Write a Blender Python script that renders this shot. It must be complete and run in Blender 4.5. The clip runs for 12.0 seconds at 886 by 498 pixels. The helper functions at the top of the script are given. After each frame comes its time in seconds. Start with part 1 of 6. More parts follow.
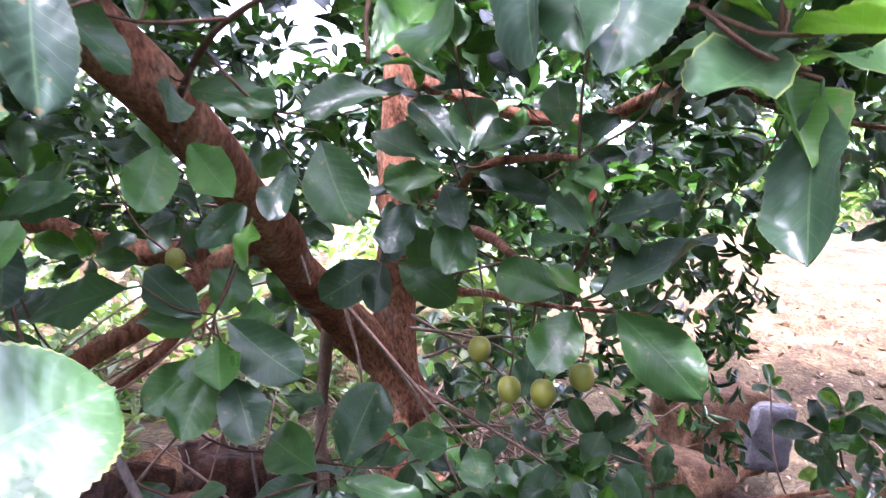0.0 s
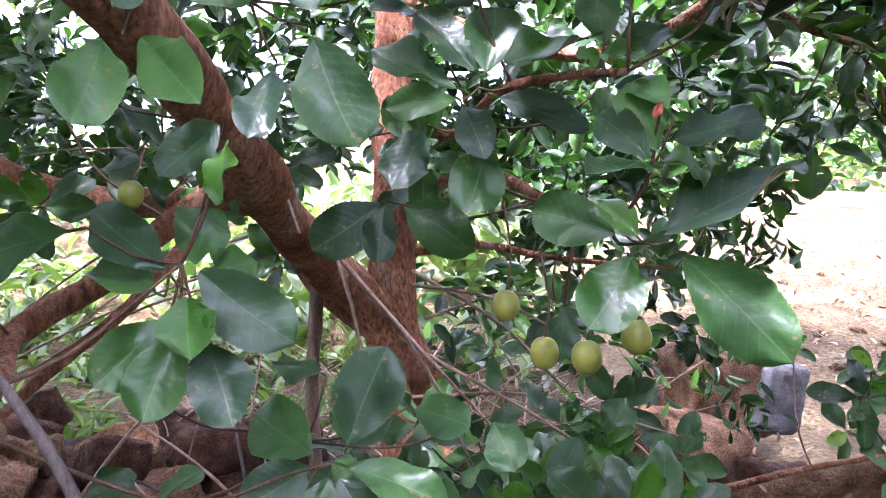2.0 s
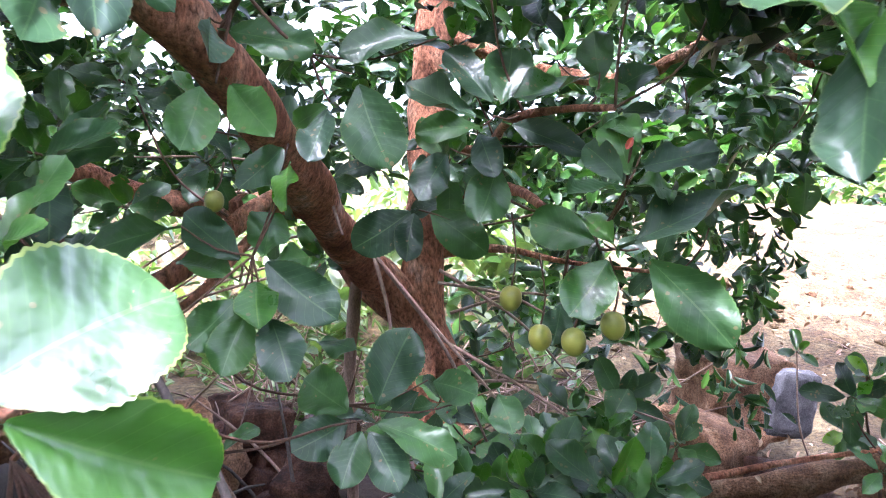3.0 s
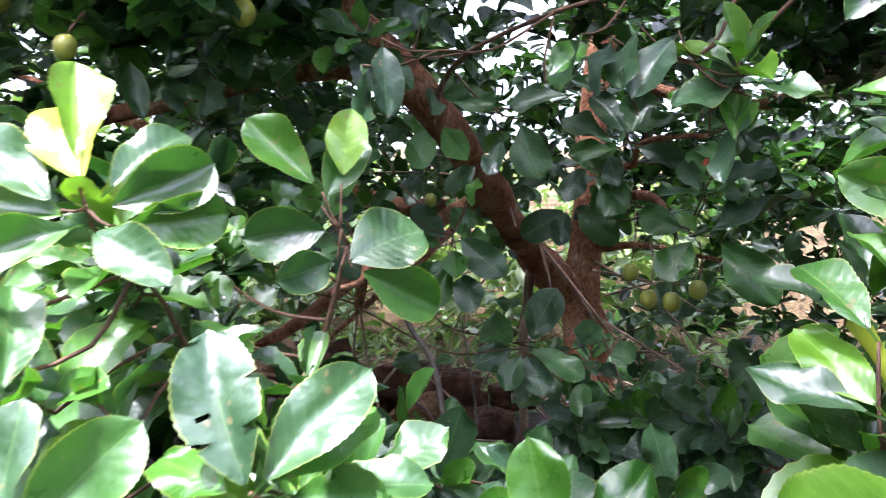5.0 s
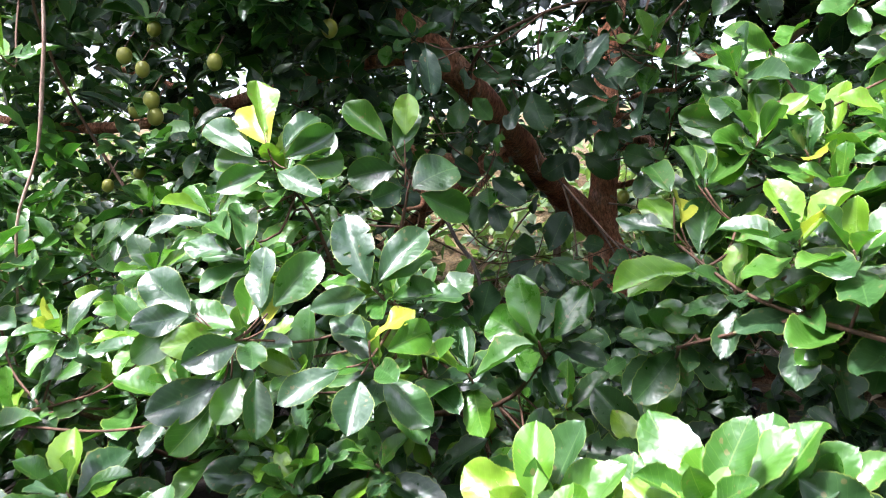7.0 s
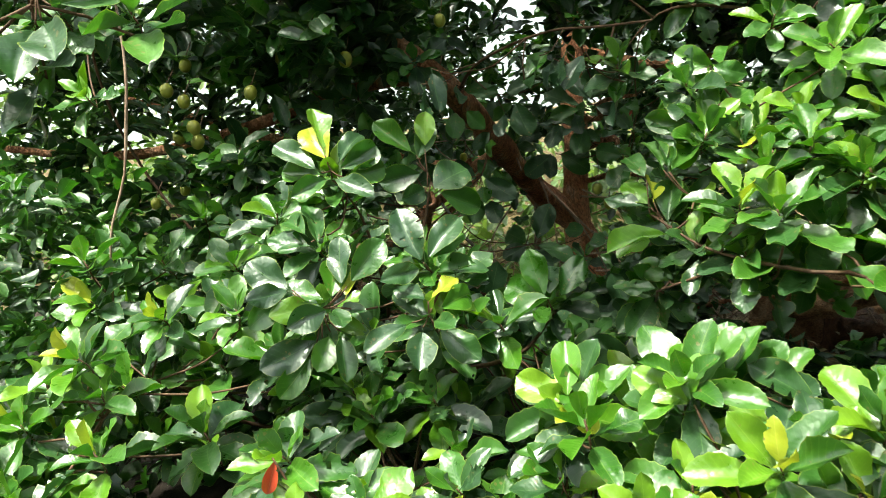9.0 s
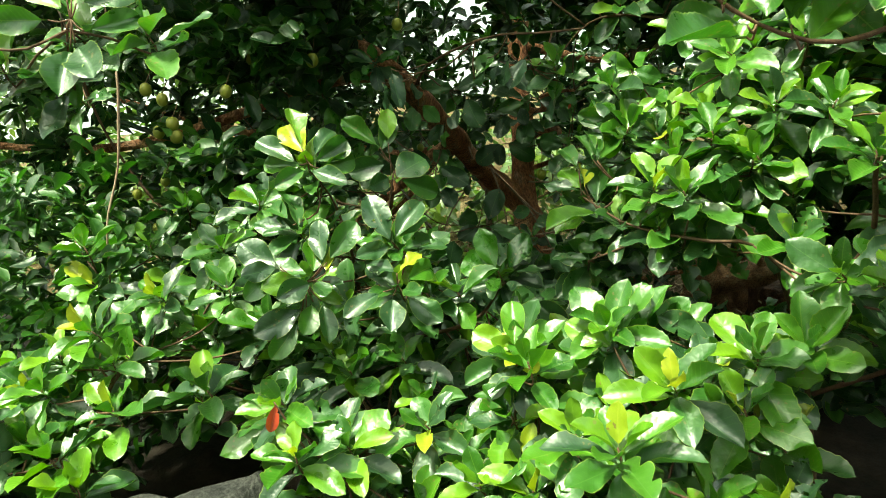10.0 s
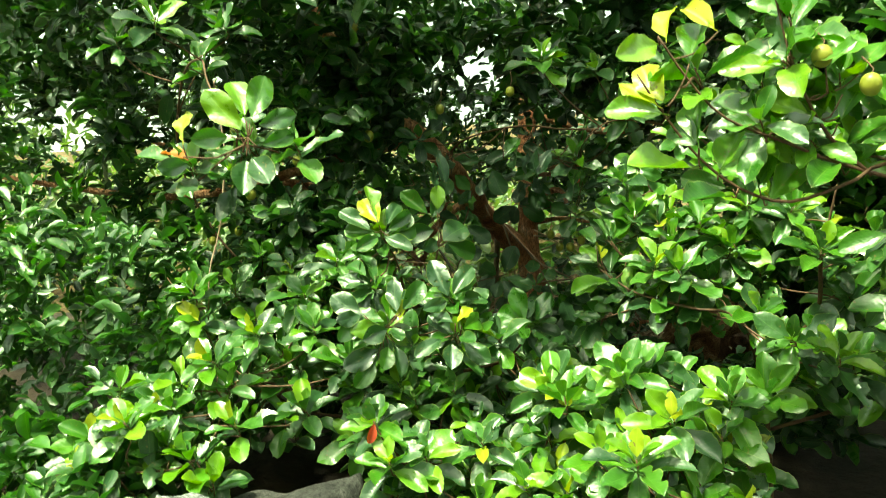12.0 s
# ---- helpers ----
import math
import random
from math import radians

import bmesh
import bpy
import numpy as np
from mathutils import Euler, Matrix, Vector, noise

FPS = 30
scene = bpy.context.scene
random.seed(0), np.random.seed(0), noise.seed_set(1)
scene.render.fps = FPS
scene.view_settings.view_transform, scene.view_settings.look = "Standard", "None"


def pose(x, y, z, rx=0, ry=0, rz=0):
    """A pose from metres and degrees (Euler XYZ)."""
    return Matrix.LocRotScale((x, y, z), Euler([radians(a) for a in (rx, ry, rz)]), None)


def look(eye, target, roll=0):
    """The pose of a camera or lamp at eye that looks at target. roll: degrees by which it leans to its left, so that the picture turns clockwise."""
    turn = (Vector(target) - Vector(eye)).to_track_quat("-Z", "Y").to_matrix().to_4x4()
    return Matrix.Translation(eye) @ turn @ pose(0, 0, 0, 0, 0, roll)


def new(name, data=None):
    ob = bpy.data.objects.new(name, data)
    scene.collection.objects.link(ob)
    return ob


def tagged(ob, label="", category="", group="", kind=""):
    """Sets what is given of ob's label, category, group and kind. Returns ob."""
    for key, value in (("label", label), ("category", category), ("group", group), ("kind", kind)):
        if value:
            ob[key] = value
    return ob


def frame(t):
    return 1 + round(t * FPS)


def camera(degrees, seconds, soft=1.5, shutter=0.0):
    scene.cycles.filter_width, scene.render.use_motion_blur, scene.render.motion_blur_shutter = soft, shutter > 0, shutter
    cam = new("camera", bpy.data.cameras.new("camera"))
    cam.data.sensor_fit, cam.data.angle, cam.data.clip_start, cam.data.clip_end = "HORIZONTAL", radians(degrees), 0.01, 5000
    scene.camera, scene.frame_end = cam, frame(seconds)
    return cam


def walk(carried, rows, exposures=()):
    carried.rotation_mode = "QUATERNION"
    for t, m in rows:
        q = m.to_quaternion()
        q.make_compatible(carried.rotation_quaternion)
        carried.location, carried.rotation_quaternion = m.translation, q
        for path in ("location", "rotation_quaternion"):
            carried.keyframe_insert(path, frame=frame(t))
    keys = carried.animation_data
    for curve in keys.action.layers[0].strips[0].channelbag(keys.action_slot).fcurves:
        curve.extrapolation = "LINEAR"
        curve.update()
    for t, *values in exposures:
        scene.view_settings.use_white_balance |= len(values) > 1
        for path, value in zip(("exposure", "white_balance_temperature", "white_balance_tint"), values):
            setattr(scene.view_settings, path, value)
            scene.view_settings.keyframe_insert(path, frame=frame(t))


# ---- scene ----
cam = camera(61.0, 12.0, soft=0.82, shutter=0.3)
PATH = [
    (0, (0.086, 0.04, 1.504), (-0.093, 2.032, 1.508), 1.3),
    (0.5, (0.082, 0.104, 1.495), (0.005, 2.101, 1.414), 0.4),
    (1, (0.062, 0.149, 1.484), (-0.047, 2.145, 1.418), -1.0),
    (1.5, (0.039, 0.194, 1.482), (-0.083, 2.188, 1.388), 0.2),
    (2, (0.039, 0.185, 1.478), (-0.092, 2.179, 1.386), 0.9),
    (2.5, (0.05, 0.123, 1.483), (-0.156, 2.112, 1.421), 2.0),
    (3, (0.075, 0.033, 1.482), (-0.16, 2.018, 1.399), 2.2),
    (3.2, (0.084, -0.01, 1.485), (-0.169, 1.972, 1.4), 2.4),
    (4.8, (0.209, -0.302, 1.465), (-0.452, 1.582, 1.36), 2.0),
    (5, (0.217, -0.343, 1.455), (-0.518, 1.516, 1.386), 3.1),
    (5.5, (0.26, -0.434, 1.442), (-0.622, 1.358, 1.335), 5.5),
    (6, (0.301, -0.535, 1.437), (-0.583, 1.255, 1.309), 2.9),
    (6.5, (0.37, -0.638, 1.439), (-0.486, 1.164, 1.294), 0.5),
    (7, (0.419, -0.718, 1.42), (-0.46, 1.07, 1.25), -0.3),
    (7.5, (0.454, -0.779, 1.414), (-0.465, 0.984, 1.196), -0.7),
    (7.7, (0.476, -0.789, 1.419), (-0.518, 0.933, 1.205), -1.2),
    (9.3, (0.436, -1.053, 1.406), (-0.268, 0.813, 1.25), -3.4),
    (9.5, (0.449, -1.09, 1.414), (-0.21, 0.788, 1.223), -3.3),
    (10, (0.493, -1.172, 1.412), (-0.181, 0.701, 1.216), -4.4),
    (10.5, (0.529, -1.277, 1.419), (-0.205, 0.578, 1.279), -2.4),
    (11, (0.566, -1.383, 1.437), (-0.169, 0.471, 1.286), -2.0),
    (11.5, (0.542, -1.455, 1.461), (-0.153, 0.412, 1.287), -1.2),
    (12, (0.463, -1.545, 1.516), (-0.143, 0.356, 1.387), -2.0),
]
EXPOSURES = [(0, 4.00, 5350, 41), (1.5, 4.26, 5400, 38), (3.2, 4.24, 5250, 30), (4.8, 3.30, 5450, 23), (7.5, 2.42, 5700, 16), (9.5, 2.01, 6850, -18), (12, 2.17, 8000, -34)]
walk(cam, [(t, look(eye, target, roll)) for t, eye, target, roll in PATH], EXPOSURES)

# ---- sky and sun ----
SUN_FROM = Vector((-0.20, -0.47, 1.05)).normalized()
world = bpy.data.worlds.new("sky")
scene.world = world
world.use_nodes = True
sky = world.node_tree.nodes.new("ShaderNodeTexSky")
sky.sky_type = "NISHITA"
sky.sun_disc = False
sky.sun_elevation = math.asin(SUN_FROM.z)
sky.sun_rotation = math.atan2(SUN_FROM.x, SUN_FROM.y)
sky.dust_density = 9.0
veil = world.node_tree.nodes.new("ShaderNodeTexNoise")
veil.inputs["Scale"].default_value, veil.inputs["Detail"].default_value = 2.2, 5
cover = world.node_tree.nodes.new("ShaderNodeMapRange")
cover.inputs["From Min"].default_value, cover.inputs["From Max"].default_value = 0.35, 0.65
cover.inputs["To Min"].default_value, cover.inputs["To Max"].default_value = 0.35, 0.75
cloudy = world.node_tree.nodes.new("ShaderNodeMix")
cloudy.data_type = "RGBA"
cloudy.inputs[7].default_value = (5.4, 5.3, 5.3, 1)
world.node_tree.links.new(veil.outputs["Fac"], cover.inputs["Value"])
world.node_tree.links.new(cover.outputs[0], cloudy.inputs[0])
world.node_tree.links.new(sky.outputs[0], cloudy.inputs[6])
world.node_tree.links.new(cloudy.outputs[2], world.node_tree.nodes["Background"].inputs[0])
world.node_tree.nodes["Background"].inputs[1].default_value = 0.125
sun = new("sun", bpy.data.lights.new("sun", "SUN"))
sun.data.energy = 2.9
sun.data.angle = radians(6.0)
sun.data.color = (1.0, 0.95, 0.86)
sun.matrix_world = look(SUN_FROM * 20, (0, 0, 0))


# ---- materials ----
def nodes_of(name):
    m = bpy.data.materials.new(name)
    m.use_nodes = True
    return m, m.node_tree.nodes, m.node_tree.links, m.node_tree.nodes["Principled BSDF"]


def ramp(nodes, stops):
    r = nodes.new("ShaderNodeValToRGB")
    while len(r.color_ramp.elements) < len(stops):
        r.color_ramp.elements.new(0.5)
    for e, (at, col) in zip(r.color_ramp.elements, stops):
        e.position, e.color = at, (*col, 1)
    return r


def math_node(nodes, links, op, a, b=None):
    n = nodes.new("ShaderNodeMath")
    n.operation = op
    for k, v in enumerate((a, b)):
        if v is None:
            continue
        if isinstance(v, (int, float)):
            n.inputs[k].default_value = v
        else:
            links.new(v, n.inputs[k])
    return n.outputs[0]


def mix_node(nodes, links, fac, a, b, blend="MIX"):
    n = nodes.new("ShaderNodeMix")
    n.data_type, n.blend_type = "RGBA", blend
    for k, v in ((0, fac), (6, a), (7, b)):
        if isinstance(v, (int, float)):
            n.inputs[k].default_value = v
        elif isinstance(v, tuple):
            n.inputs[k].default_value = (*v, 1)
        else:
            links.new(v, n.inputs[k])
    return n.outputs[2]


def leaf_material(name, tones, rib, glow, see, spots, rough, island=False, dust=0.0, rim=0.25, gloss=0.95):
    """A leathery leaf: tones vary from leaf to leaf, a pale midrib and side veins, blotches, light through the blade."""
    m, nodes, links, bsdf = nodes_of(name)
    uv = nodes.new("ShaderNodeUVMap")
    sep = nodes.new("ShaderNodeSeparateXYZ")
    links.new(uv.outputs[0], sep.inputs[0])
    if island:
        chance = nodes.new("ShaderNodeNewGeometry").outputs["Random Per Island"]
    else:
        chance = nodes.new("ShaderNodeObjectInfo").outputs["Random"]
    tone = ramp(nodes, [(k / (len(tones) - 1), c) for k, c in enumerate(tones)])
    links.new(chance, tone.inputs[0])
    away = math_node(nodes, links, "ABSOLUTE", math_node(nodes, links, "SUBTRACT", sep.outputs[0], 0.5))
    midrib = math_node(nodes, links, "LESS_THAN", away, 0.016)
    slant = math_node(nodes, links, "SUBTRACT", sep.outputs[1], math_node(nodes, links, "MULTIPLY", away, 0.42))
    saw = math_node(nodes, links, "FRACT", math_node(nodes, links, "MULTIPLY", slant, 11.0))
    vein = math_node(nodes, links, "LESS_THAN", saw, 0.08)
    geo = nodes.new("ShaderNodeNewGeometry")
    patch = nodes.new("ShaderNodeTexNoise")
    patch.inputs["Scale"].default_value, patch.inputs["Detail"].default_value = 45, 4
    links.new(geo.outputs["Position"], patch.inputs["Vector"])
    speck = nodes.new("ShaderNodeTexVoronoi")
    speck.inputs["Scale"].default_value = 130
    links.new(geo.outputs["Position"], speck.inputs["Vector"])
    shade = ramp(nodes, [(0.3, (0.72, 0.76, 0.72)), (0.7, (1.22, 1.16, 1.05))])
    links.new(patch.outputs["Fac"], shade.inputs[0])
    col = mix_node(nodes, links, 1.0, tone.outputs[0], shade.outputs[0], "MULTIPLY")
    col = mix_node(nodes, links, math_node(nodes, links, "MULTIPLY", vein, 0.14), col, rib)
    col = mix_node(nodes, links, math_node(nodes, links, "MULTIPLY", midrib, 0.30), col, rib)
    edge = math_node(nodes, links, "GREATER_THAN", away, 0.476)
    col = mix_node(nodes, links, math_node(nodes, links, "MULTIPLY", edge, rim), col, (0.34, 0.38, 0.07))
    seldom = math_node(nodes, links, "GREATER_THAN", patch.outputs["Fac"], 0.60)
    spot = math_node(nodes, links, "MULTIPLY", math_node(nodes, links, "LESS_THAN", speck.outputs["Distance"], 0.30), seldom)
    col = mix_node(nodes, links, math_node(nodes, links, "MULTIPLY", spot, spots), col, (0.20, 0.13, 0.06))
    links.new(col, bsdf.inputs["Base Color"])
    worn = ramp(nodes, [(0.3, (rough - 0.08,) * 3), (0.75, (rough + 0.16,) * 3)])
    links.new(patch.outputs["Fac"], worn.inputs[0])
    links.new(worn.outputs[0], bsdf.inputs["Roughness"])
    bsdf.inputs["Specular IOR Level"].default_value = gloss
    bsdf.inputs["Sheen Weight"].default_value = dust
    bsdf.inputs["Sheen Roughness"].default_value = 0.6
    quilt = math_node(nodes, links, "SINE", math_node(nodes, links, "MULTIPLY", slant, 11.0 * 2 * math.pi))
    swell = nodes.new("ShaderNodeTexNoise")
    swell.inputs["Scale"].default_value, swell.inputs["Detail"].default_value = 75, 2
    links.new(geo.outputs["Position"], swell.inputs["Vector"])
    height = math_node(nodes, links, "ADD", math_node(nodes, links, "MULTIPLY", quilt, 0.022), math_node(nodes, links, "MULTIPLY", swell.outputs["Fac"], 0.75))
    bump = nodes.new("ShaderNodeBump")
    bump.inputs["Strength"].default_value, bump.inputs["Distance"].default_value = 0.75, 0.0024
    links.new(height, bump.inputs["Height"])
    links.new(bump.outputs[0], bsdf.inputs["Normal"])
    clear = nodes.new("ShaderNodeBsdfTranslucent")
    links.new(mix_node(nodes, links, 1.0, col, glow, "MULTIPLY"), clear.inputs[0])
    both = nodes.new("ShaderNodeMixShader")
    both.inputs[0].default_value = see
    links.new(bsdf.outputs[0], both.inputs[1])
    links.new(clear.outputs[0], both.inputs[2])
    links.new(both.outputs[0], nodes["Material Output"].inputs[0])
    return m


DARK_TONES = [(0.016, 0.040, 0.021), (0.018, 0.052, 0.020), (0.022, 0.072, 0.016), (0.034, 0.100, 0.014)]
YOUNG_TONES = [(0.028, 0.100, 0.008), (0.044, 0.140, 0.008), (0.080, 0.200, 0.010), (0.16, 0.285, 0.014)]
M_MATURE = leaf_material("mature_leaf", [(0.022, 0.058, 0.024), (0.027, 0.077, 0.020), (0.036, 0.110, 0.015), (0.060, 0.155, 0.014)], (0.13, 0.22, 0.07), (2.2, 2.6, 1.0), 0.16, 0.45, 0.34, rim=0.38)
M_TREE = leaf_material("tree_leaf", [(0.022, 0.050, 0.029), (0.027, 0.066, 0.029), (0.034, 0.092, 0.026), (0.048, 0.130, 0.022)], (0.13, 0.22, 0.08), (2.0, 2.3, 1.0), 0.15, 0.55, 0.36, dust=0.02, rim=0.08, gloss=0.45)
M_YOUNG = leaf_material("young_leaf", YOUNG_TONES, (0.26, 0.36, 0.08), (1.6, 1.8, 0.8), 0.22, 0.5, 0.34, rim=0.30)
M_SPRING = leaf_material("tree_young_leaf", [(0.026, 0.095, 0.012), (0.040, 0.135, 0.011), (0.060, 0.175, 0.012)], (0.20, 0.32, 0.08), (1.6, 1.8, 0.8), 0.2, 0.5, 0.30, rim=0.15)
M_YELLOW = leaf_material("yellow_leaf", [(0.31, 0.40, 0.028), (0.43, 0.45, 0.040)], (0.62, 0.55, 0.12), (1.2, 1.2, 0.8), 0.35, 0.8, 0.38)
M_ORANGE = leaf_material("withered_leaf", [(0.50, 0.26, 0.04), (0.48, 0.12, 0.03)], (0.55, 0.36, 0.12), (1.2, 1.1, 0.8), 0.30, 0.8, 0.42)
M_OUTER = leaf_material("outer_foliage", DARK_TONES[1:] + YOUNG_TONES[:2], (0.16, 0.26, 0.07), (2.0, 2.3, 0.9), 0.20, 0.6, 0.36, True)
M_RED = leaf_material("red_leaf", [(0.42, 0.045, 0.02), (0.50, 0.10, 0.03)], (0.5, 0.2, 0.1), (1.2, 1.0, 0.8), 0.3, 0.5, 0.4)
# Darker and duller than the other leaves: inner shade is put into this colour.
M_SHADED_FOLIAGE = leaf_material("foliage", [(0.012, 0.030, 0.016), (0.014, 0.040, 0.016), (0.017, 0.056, 0.013), (0.028, 0.085, 0.012), (0.06, 0.15, 0.02)], (0.12, 0.20, 0.07), (2.2, 2.6, 1.0), 0.15, 0.45, 0.32, True, gloss=0.45)
M_HEDGE = leaf_material("hedge_foliage", [(0.052, 0.100, 0.024), (0.09, 0.150, 0.034), (0.15, 0.20, 0.055)], (0.2, 0.3, 0.1), (1.6, 1.8, 1.0), 0.34, 0.3, 0.45, True)
M_LITTER = leaf_material("leaf_litter", [(0.22, 0.12, 0.07), (0.34, 0.22, 0.13), (0.42, 0.30, 0.20)], (0.3, 0.2, 0.12), (1, 1, 1), 0.1, 0.5, 0.7, True)


def rough_material(name, stops, scale, bump, rough, stretch=1.0, grit=0.34):
    """Earth, stone and bark: two sizes of mottling and a relief."""
    m, nodes, links, bsdf = nodes_of(name)
    geo = nodes.new("ShaderNodeTexCoord")
    place = nodes.new("ShaderNodeMapping")
    place.inputs["Scale"].default_value = (1, 1, stretch)
    links.new(geo.outputs["Object"], place.inputs[0])
    big = nodes.new("ShaderNodeTexNoise")
    big.inputs["Scale"].default_value, big.inputs["Detail"].default_value, big.inputs["Roughness"].default_value = scale, 6, 0.6
    fine = nodes.new("ShaderNodeTexNoise")
    fine.inputs["Scale"].default_value, fine.inputs["Detail"].default_value, fine.inputs["Roughness"].default_value = scale * 9, 8, 0.7
    for n in (big, fine):
        links.new(place.outputs[0], n.inputs["Vector"])
    tone = ramp(nodes, stops)
    links.new(big.outputs["Fac"], tone.inputs[0])
    grain = ramp(nodes, [(0.34, (1 - 1.2 * grit,) * 3), (0.66, (1 + grit,) * 3)])
    links.new(fine.outputs["Fac"], grain.inputs[0])
    links.new(mix_node(nodes, links, 1.0, tone.outputs[0], grain.outputs[0], "MULTIPLY"), bsdf.inputs["Base Color"])
    bsdf.inputs["Roughness"].default_value = rough
    bsdf.inputs["Specular IOR Level"].default_value = 0.3
    b = nodes.new("ShaderNodeBump")
    b.inputs["Strength"].default_value, b.inputs["Distance"].default_value = 0.9, bump
    links.new(math_node(nodes, links, "ADD", fine.outputs["Fac"], big.outputs["Fac"]), b.inputs["Height"])
    links.new(b.outputs[0], bsdf.inputs["Normal"])
    return m


M_BARK = rough_material("bark", [(0.32, (0.18, 0.072, 0.040)), (0.48, (0.42, 0.175, 0.092)), (0.60, (0.53, 0.27, 0.155)), (0.74, (0.62, 0.47, 0.36))], 17, 0.020, 0.95, 0.5, 0.6)
M_TWIG = rough_material("twig_bark", [(0.3, (0.06, 0.032, 0.020)), (0.7, (0.15, 0.080, 0.048))], 40, 0.001, 0.7, 0.4)
M_PALE = rough_material("dry_twig", [(0.3, (0.20, 0.12, 0.085)), (0.7, (0.38, 0.27, 0.21))], 40, 0.001, 0.8, 0.4)
M_STICK = rough_material("grey_stick", [(0.3, (0.055, 0.045, 0.040)), (0.7, (0.14, 0.115, 0.10))], 40, 0.001, 0.85, 0.4)
M_EARTH = rough_material("sandy_earth", [(0.30, (0.050, 0.026, 0.010)), (0.42, (0.094, 0.058, 0.023)), (0.54, (0.130, 0.090, 0.039)), (0.70, (0.21, 0.160, 0.080))], 6.0, 0.05, 0.95, grit=0.6)
# Leaf mould, with tones lowered to paint in the black shade under the plants.
M_SHADED_MOULD = rough_material("shaded_leaf_mould", [(0.28, (0.010, 0.007, 0.005)), (0.5, (0.022, 0.014, 0.010)), (0.72, (0.055, 0.035, 0.023))], 3.0, 0.02, 0.95)
M_STONE = rough_material("grey_granite", [(0.3, (0.075, 0.078, 0.084)), (0.44, (0.20, 0.205, 0.215)), (0.58, (0.33, 0.335, 0.345)), (0.72, (0.50, 0.505, 0.51))], 30, 0.008, 0.85, grit=0.75)
M_SLATE = rough_material("dark_granite", [(0.3, (0.018, 0.017, 0.017)), (0.5, (0.050, 0.048, 0.046)), (0.72, (0.125, 0.118, 0.112))], 22, 0.010, 0.9, grit=0.7)
M_DIM = rough_material("dark_brown_rock", [(0.3, (0.024, 0.010, 0.006)), (0.5, (0.090, 0.038, 0.020)), (0.72, (0.19, 0.095, 0.055))], 26, 0.030, 0.95, grit=0.5)
M_SLAB = rough_material("pale_stone", [(0.3, (0.060, 0.058, 0.064)), (0.5, (0.108, 0.106, 0.115)), (0.72, (0.18, 0.175, 0.180))], 24, 0.010, 0.9)
M_BROWN = rough_material("brown_rock", [(0.3, (0.10, 0.046, 0.022)), (0.5, (0.25, 0.135, 0.068)), (0.72, (0.40, 0.255, 0.150))], 22, 0.020, 0.95, grit=0.6)


def fruit_material():
    m, nodes, links, bsdf = nodes_of("green_fruit_skin")
    geo = nodes.new("ShaderNodeTexCoord")
    n = nodes.new("ShaderNodeTexNoise")
    n.inputs["Scale"].default_value, n.inputs["Detail"].default_value = 55, 5
    links.new(geo.outputs["Object"], n.inputs["Vector"])
    c = ramp(nodes, [(0.3, (0.18, 0.195, 0.028)), (0.6, (0.29, 0.285, 0.045)), (0.8, (0.38, 0.36, 0.085))])
    links.new(n.outputs["Fac"], c.inputs[0])
    links.new(c.outputs[0], bsdf.inputs["Base Color"])
    bsdf.inputs["Roughness"].default_value = 0.38
    bsdf.inputs["Subsurface Weight"].default_value = 0.1
    bsdf.inputs["Subsurface Radius"].default_value = (0.004, 0.004, 0.001)
    return m


M_FRUIT = fruit_material()


# ---- building helpers ----
def mesh_object(name, verts, faces, material, uvs=None, smooth=True):
    me = bpy.data.meshes.new(name)
    me.from_pydata(verts, [], faces)
    me.materials.append(material)
    if smooth:
        me.polygons.foreach_set("use_smooth", [True] * len(me.polygons))
    if uvs is not None:
        layer = me.uv_layers.new(name="UVMap")
        loops = np.zeros(len(me.loops), dtype=np.int32)
        me.loops.foreach_get("vertex_index", loops)
        layer.data.foreach_set("uv", np.asarray(uvs, dtype=np.float32)[loops].ravel())
    me.update()
    return me


def thing(name, base, label, category, group="", kind=""):
    ob = new(name)
    ob.location = base
    ob.empty_display_size = 0.05
    return tagged(ob, label, category, group, kind)


def attach(ob, parent):
    ob.parent = parent
    ob.matrix_parent_inverse = Matrix.Translation(-parent.location) if parent.data is None else Matrix.Identity(4)
    return ob


def part(name, data, parent, label=""):
    return tagged(attach(new(name, data), parent), label)


def smooth_line(points, radii, step):
    """A Catmull-Rom line through points, with radii eased along."""
    p = [Vector(v) for v in points]
    p = [p[0] * 2 - p[1], *p, p[-1] * 2 - p[-2]]
    out = []
    for k in range(1, len(p) - 2):
        n = max(2, int((p[k + 1] - p[k]).length / step))
        for j in range(n):
            u = j / n
            a, b, c, d = p[k - 1], p[k], p[k + 1], p[k + 2]
            v = 0.5 * (2 * b + (c - a) * u + (2 * a - 5 * b + 4 * c - d) * u * u + (3 * b - a - 3 * c + d) * u ** 3)
            out.append((v, radii[k - 1] + (radii[k] - radii[k - 1]) * u))
    out.append((p[-2], radii[-1]))
    return out


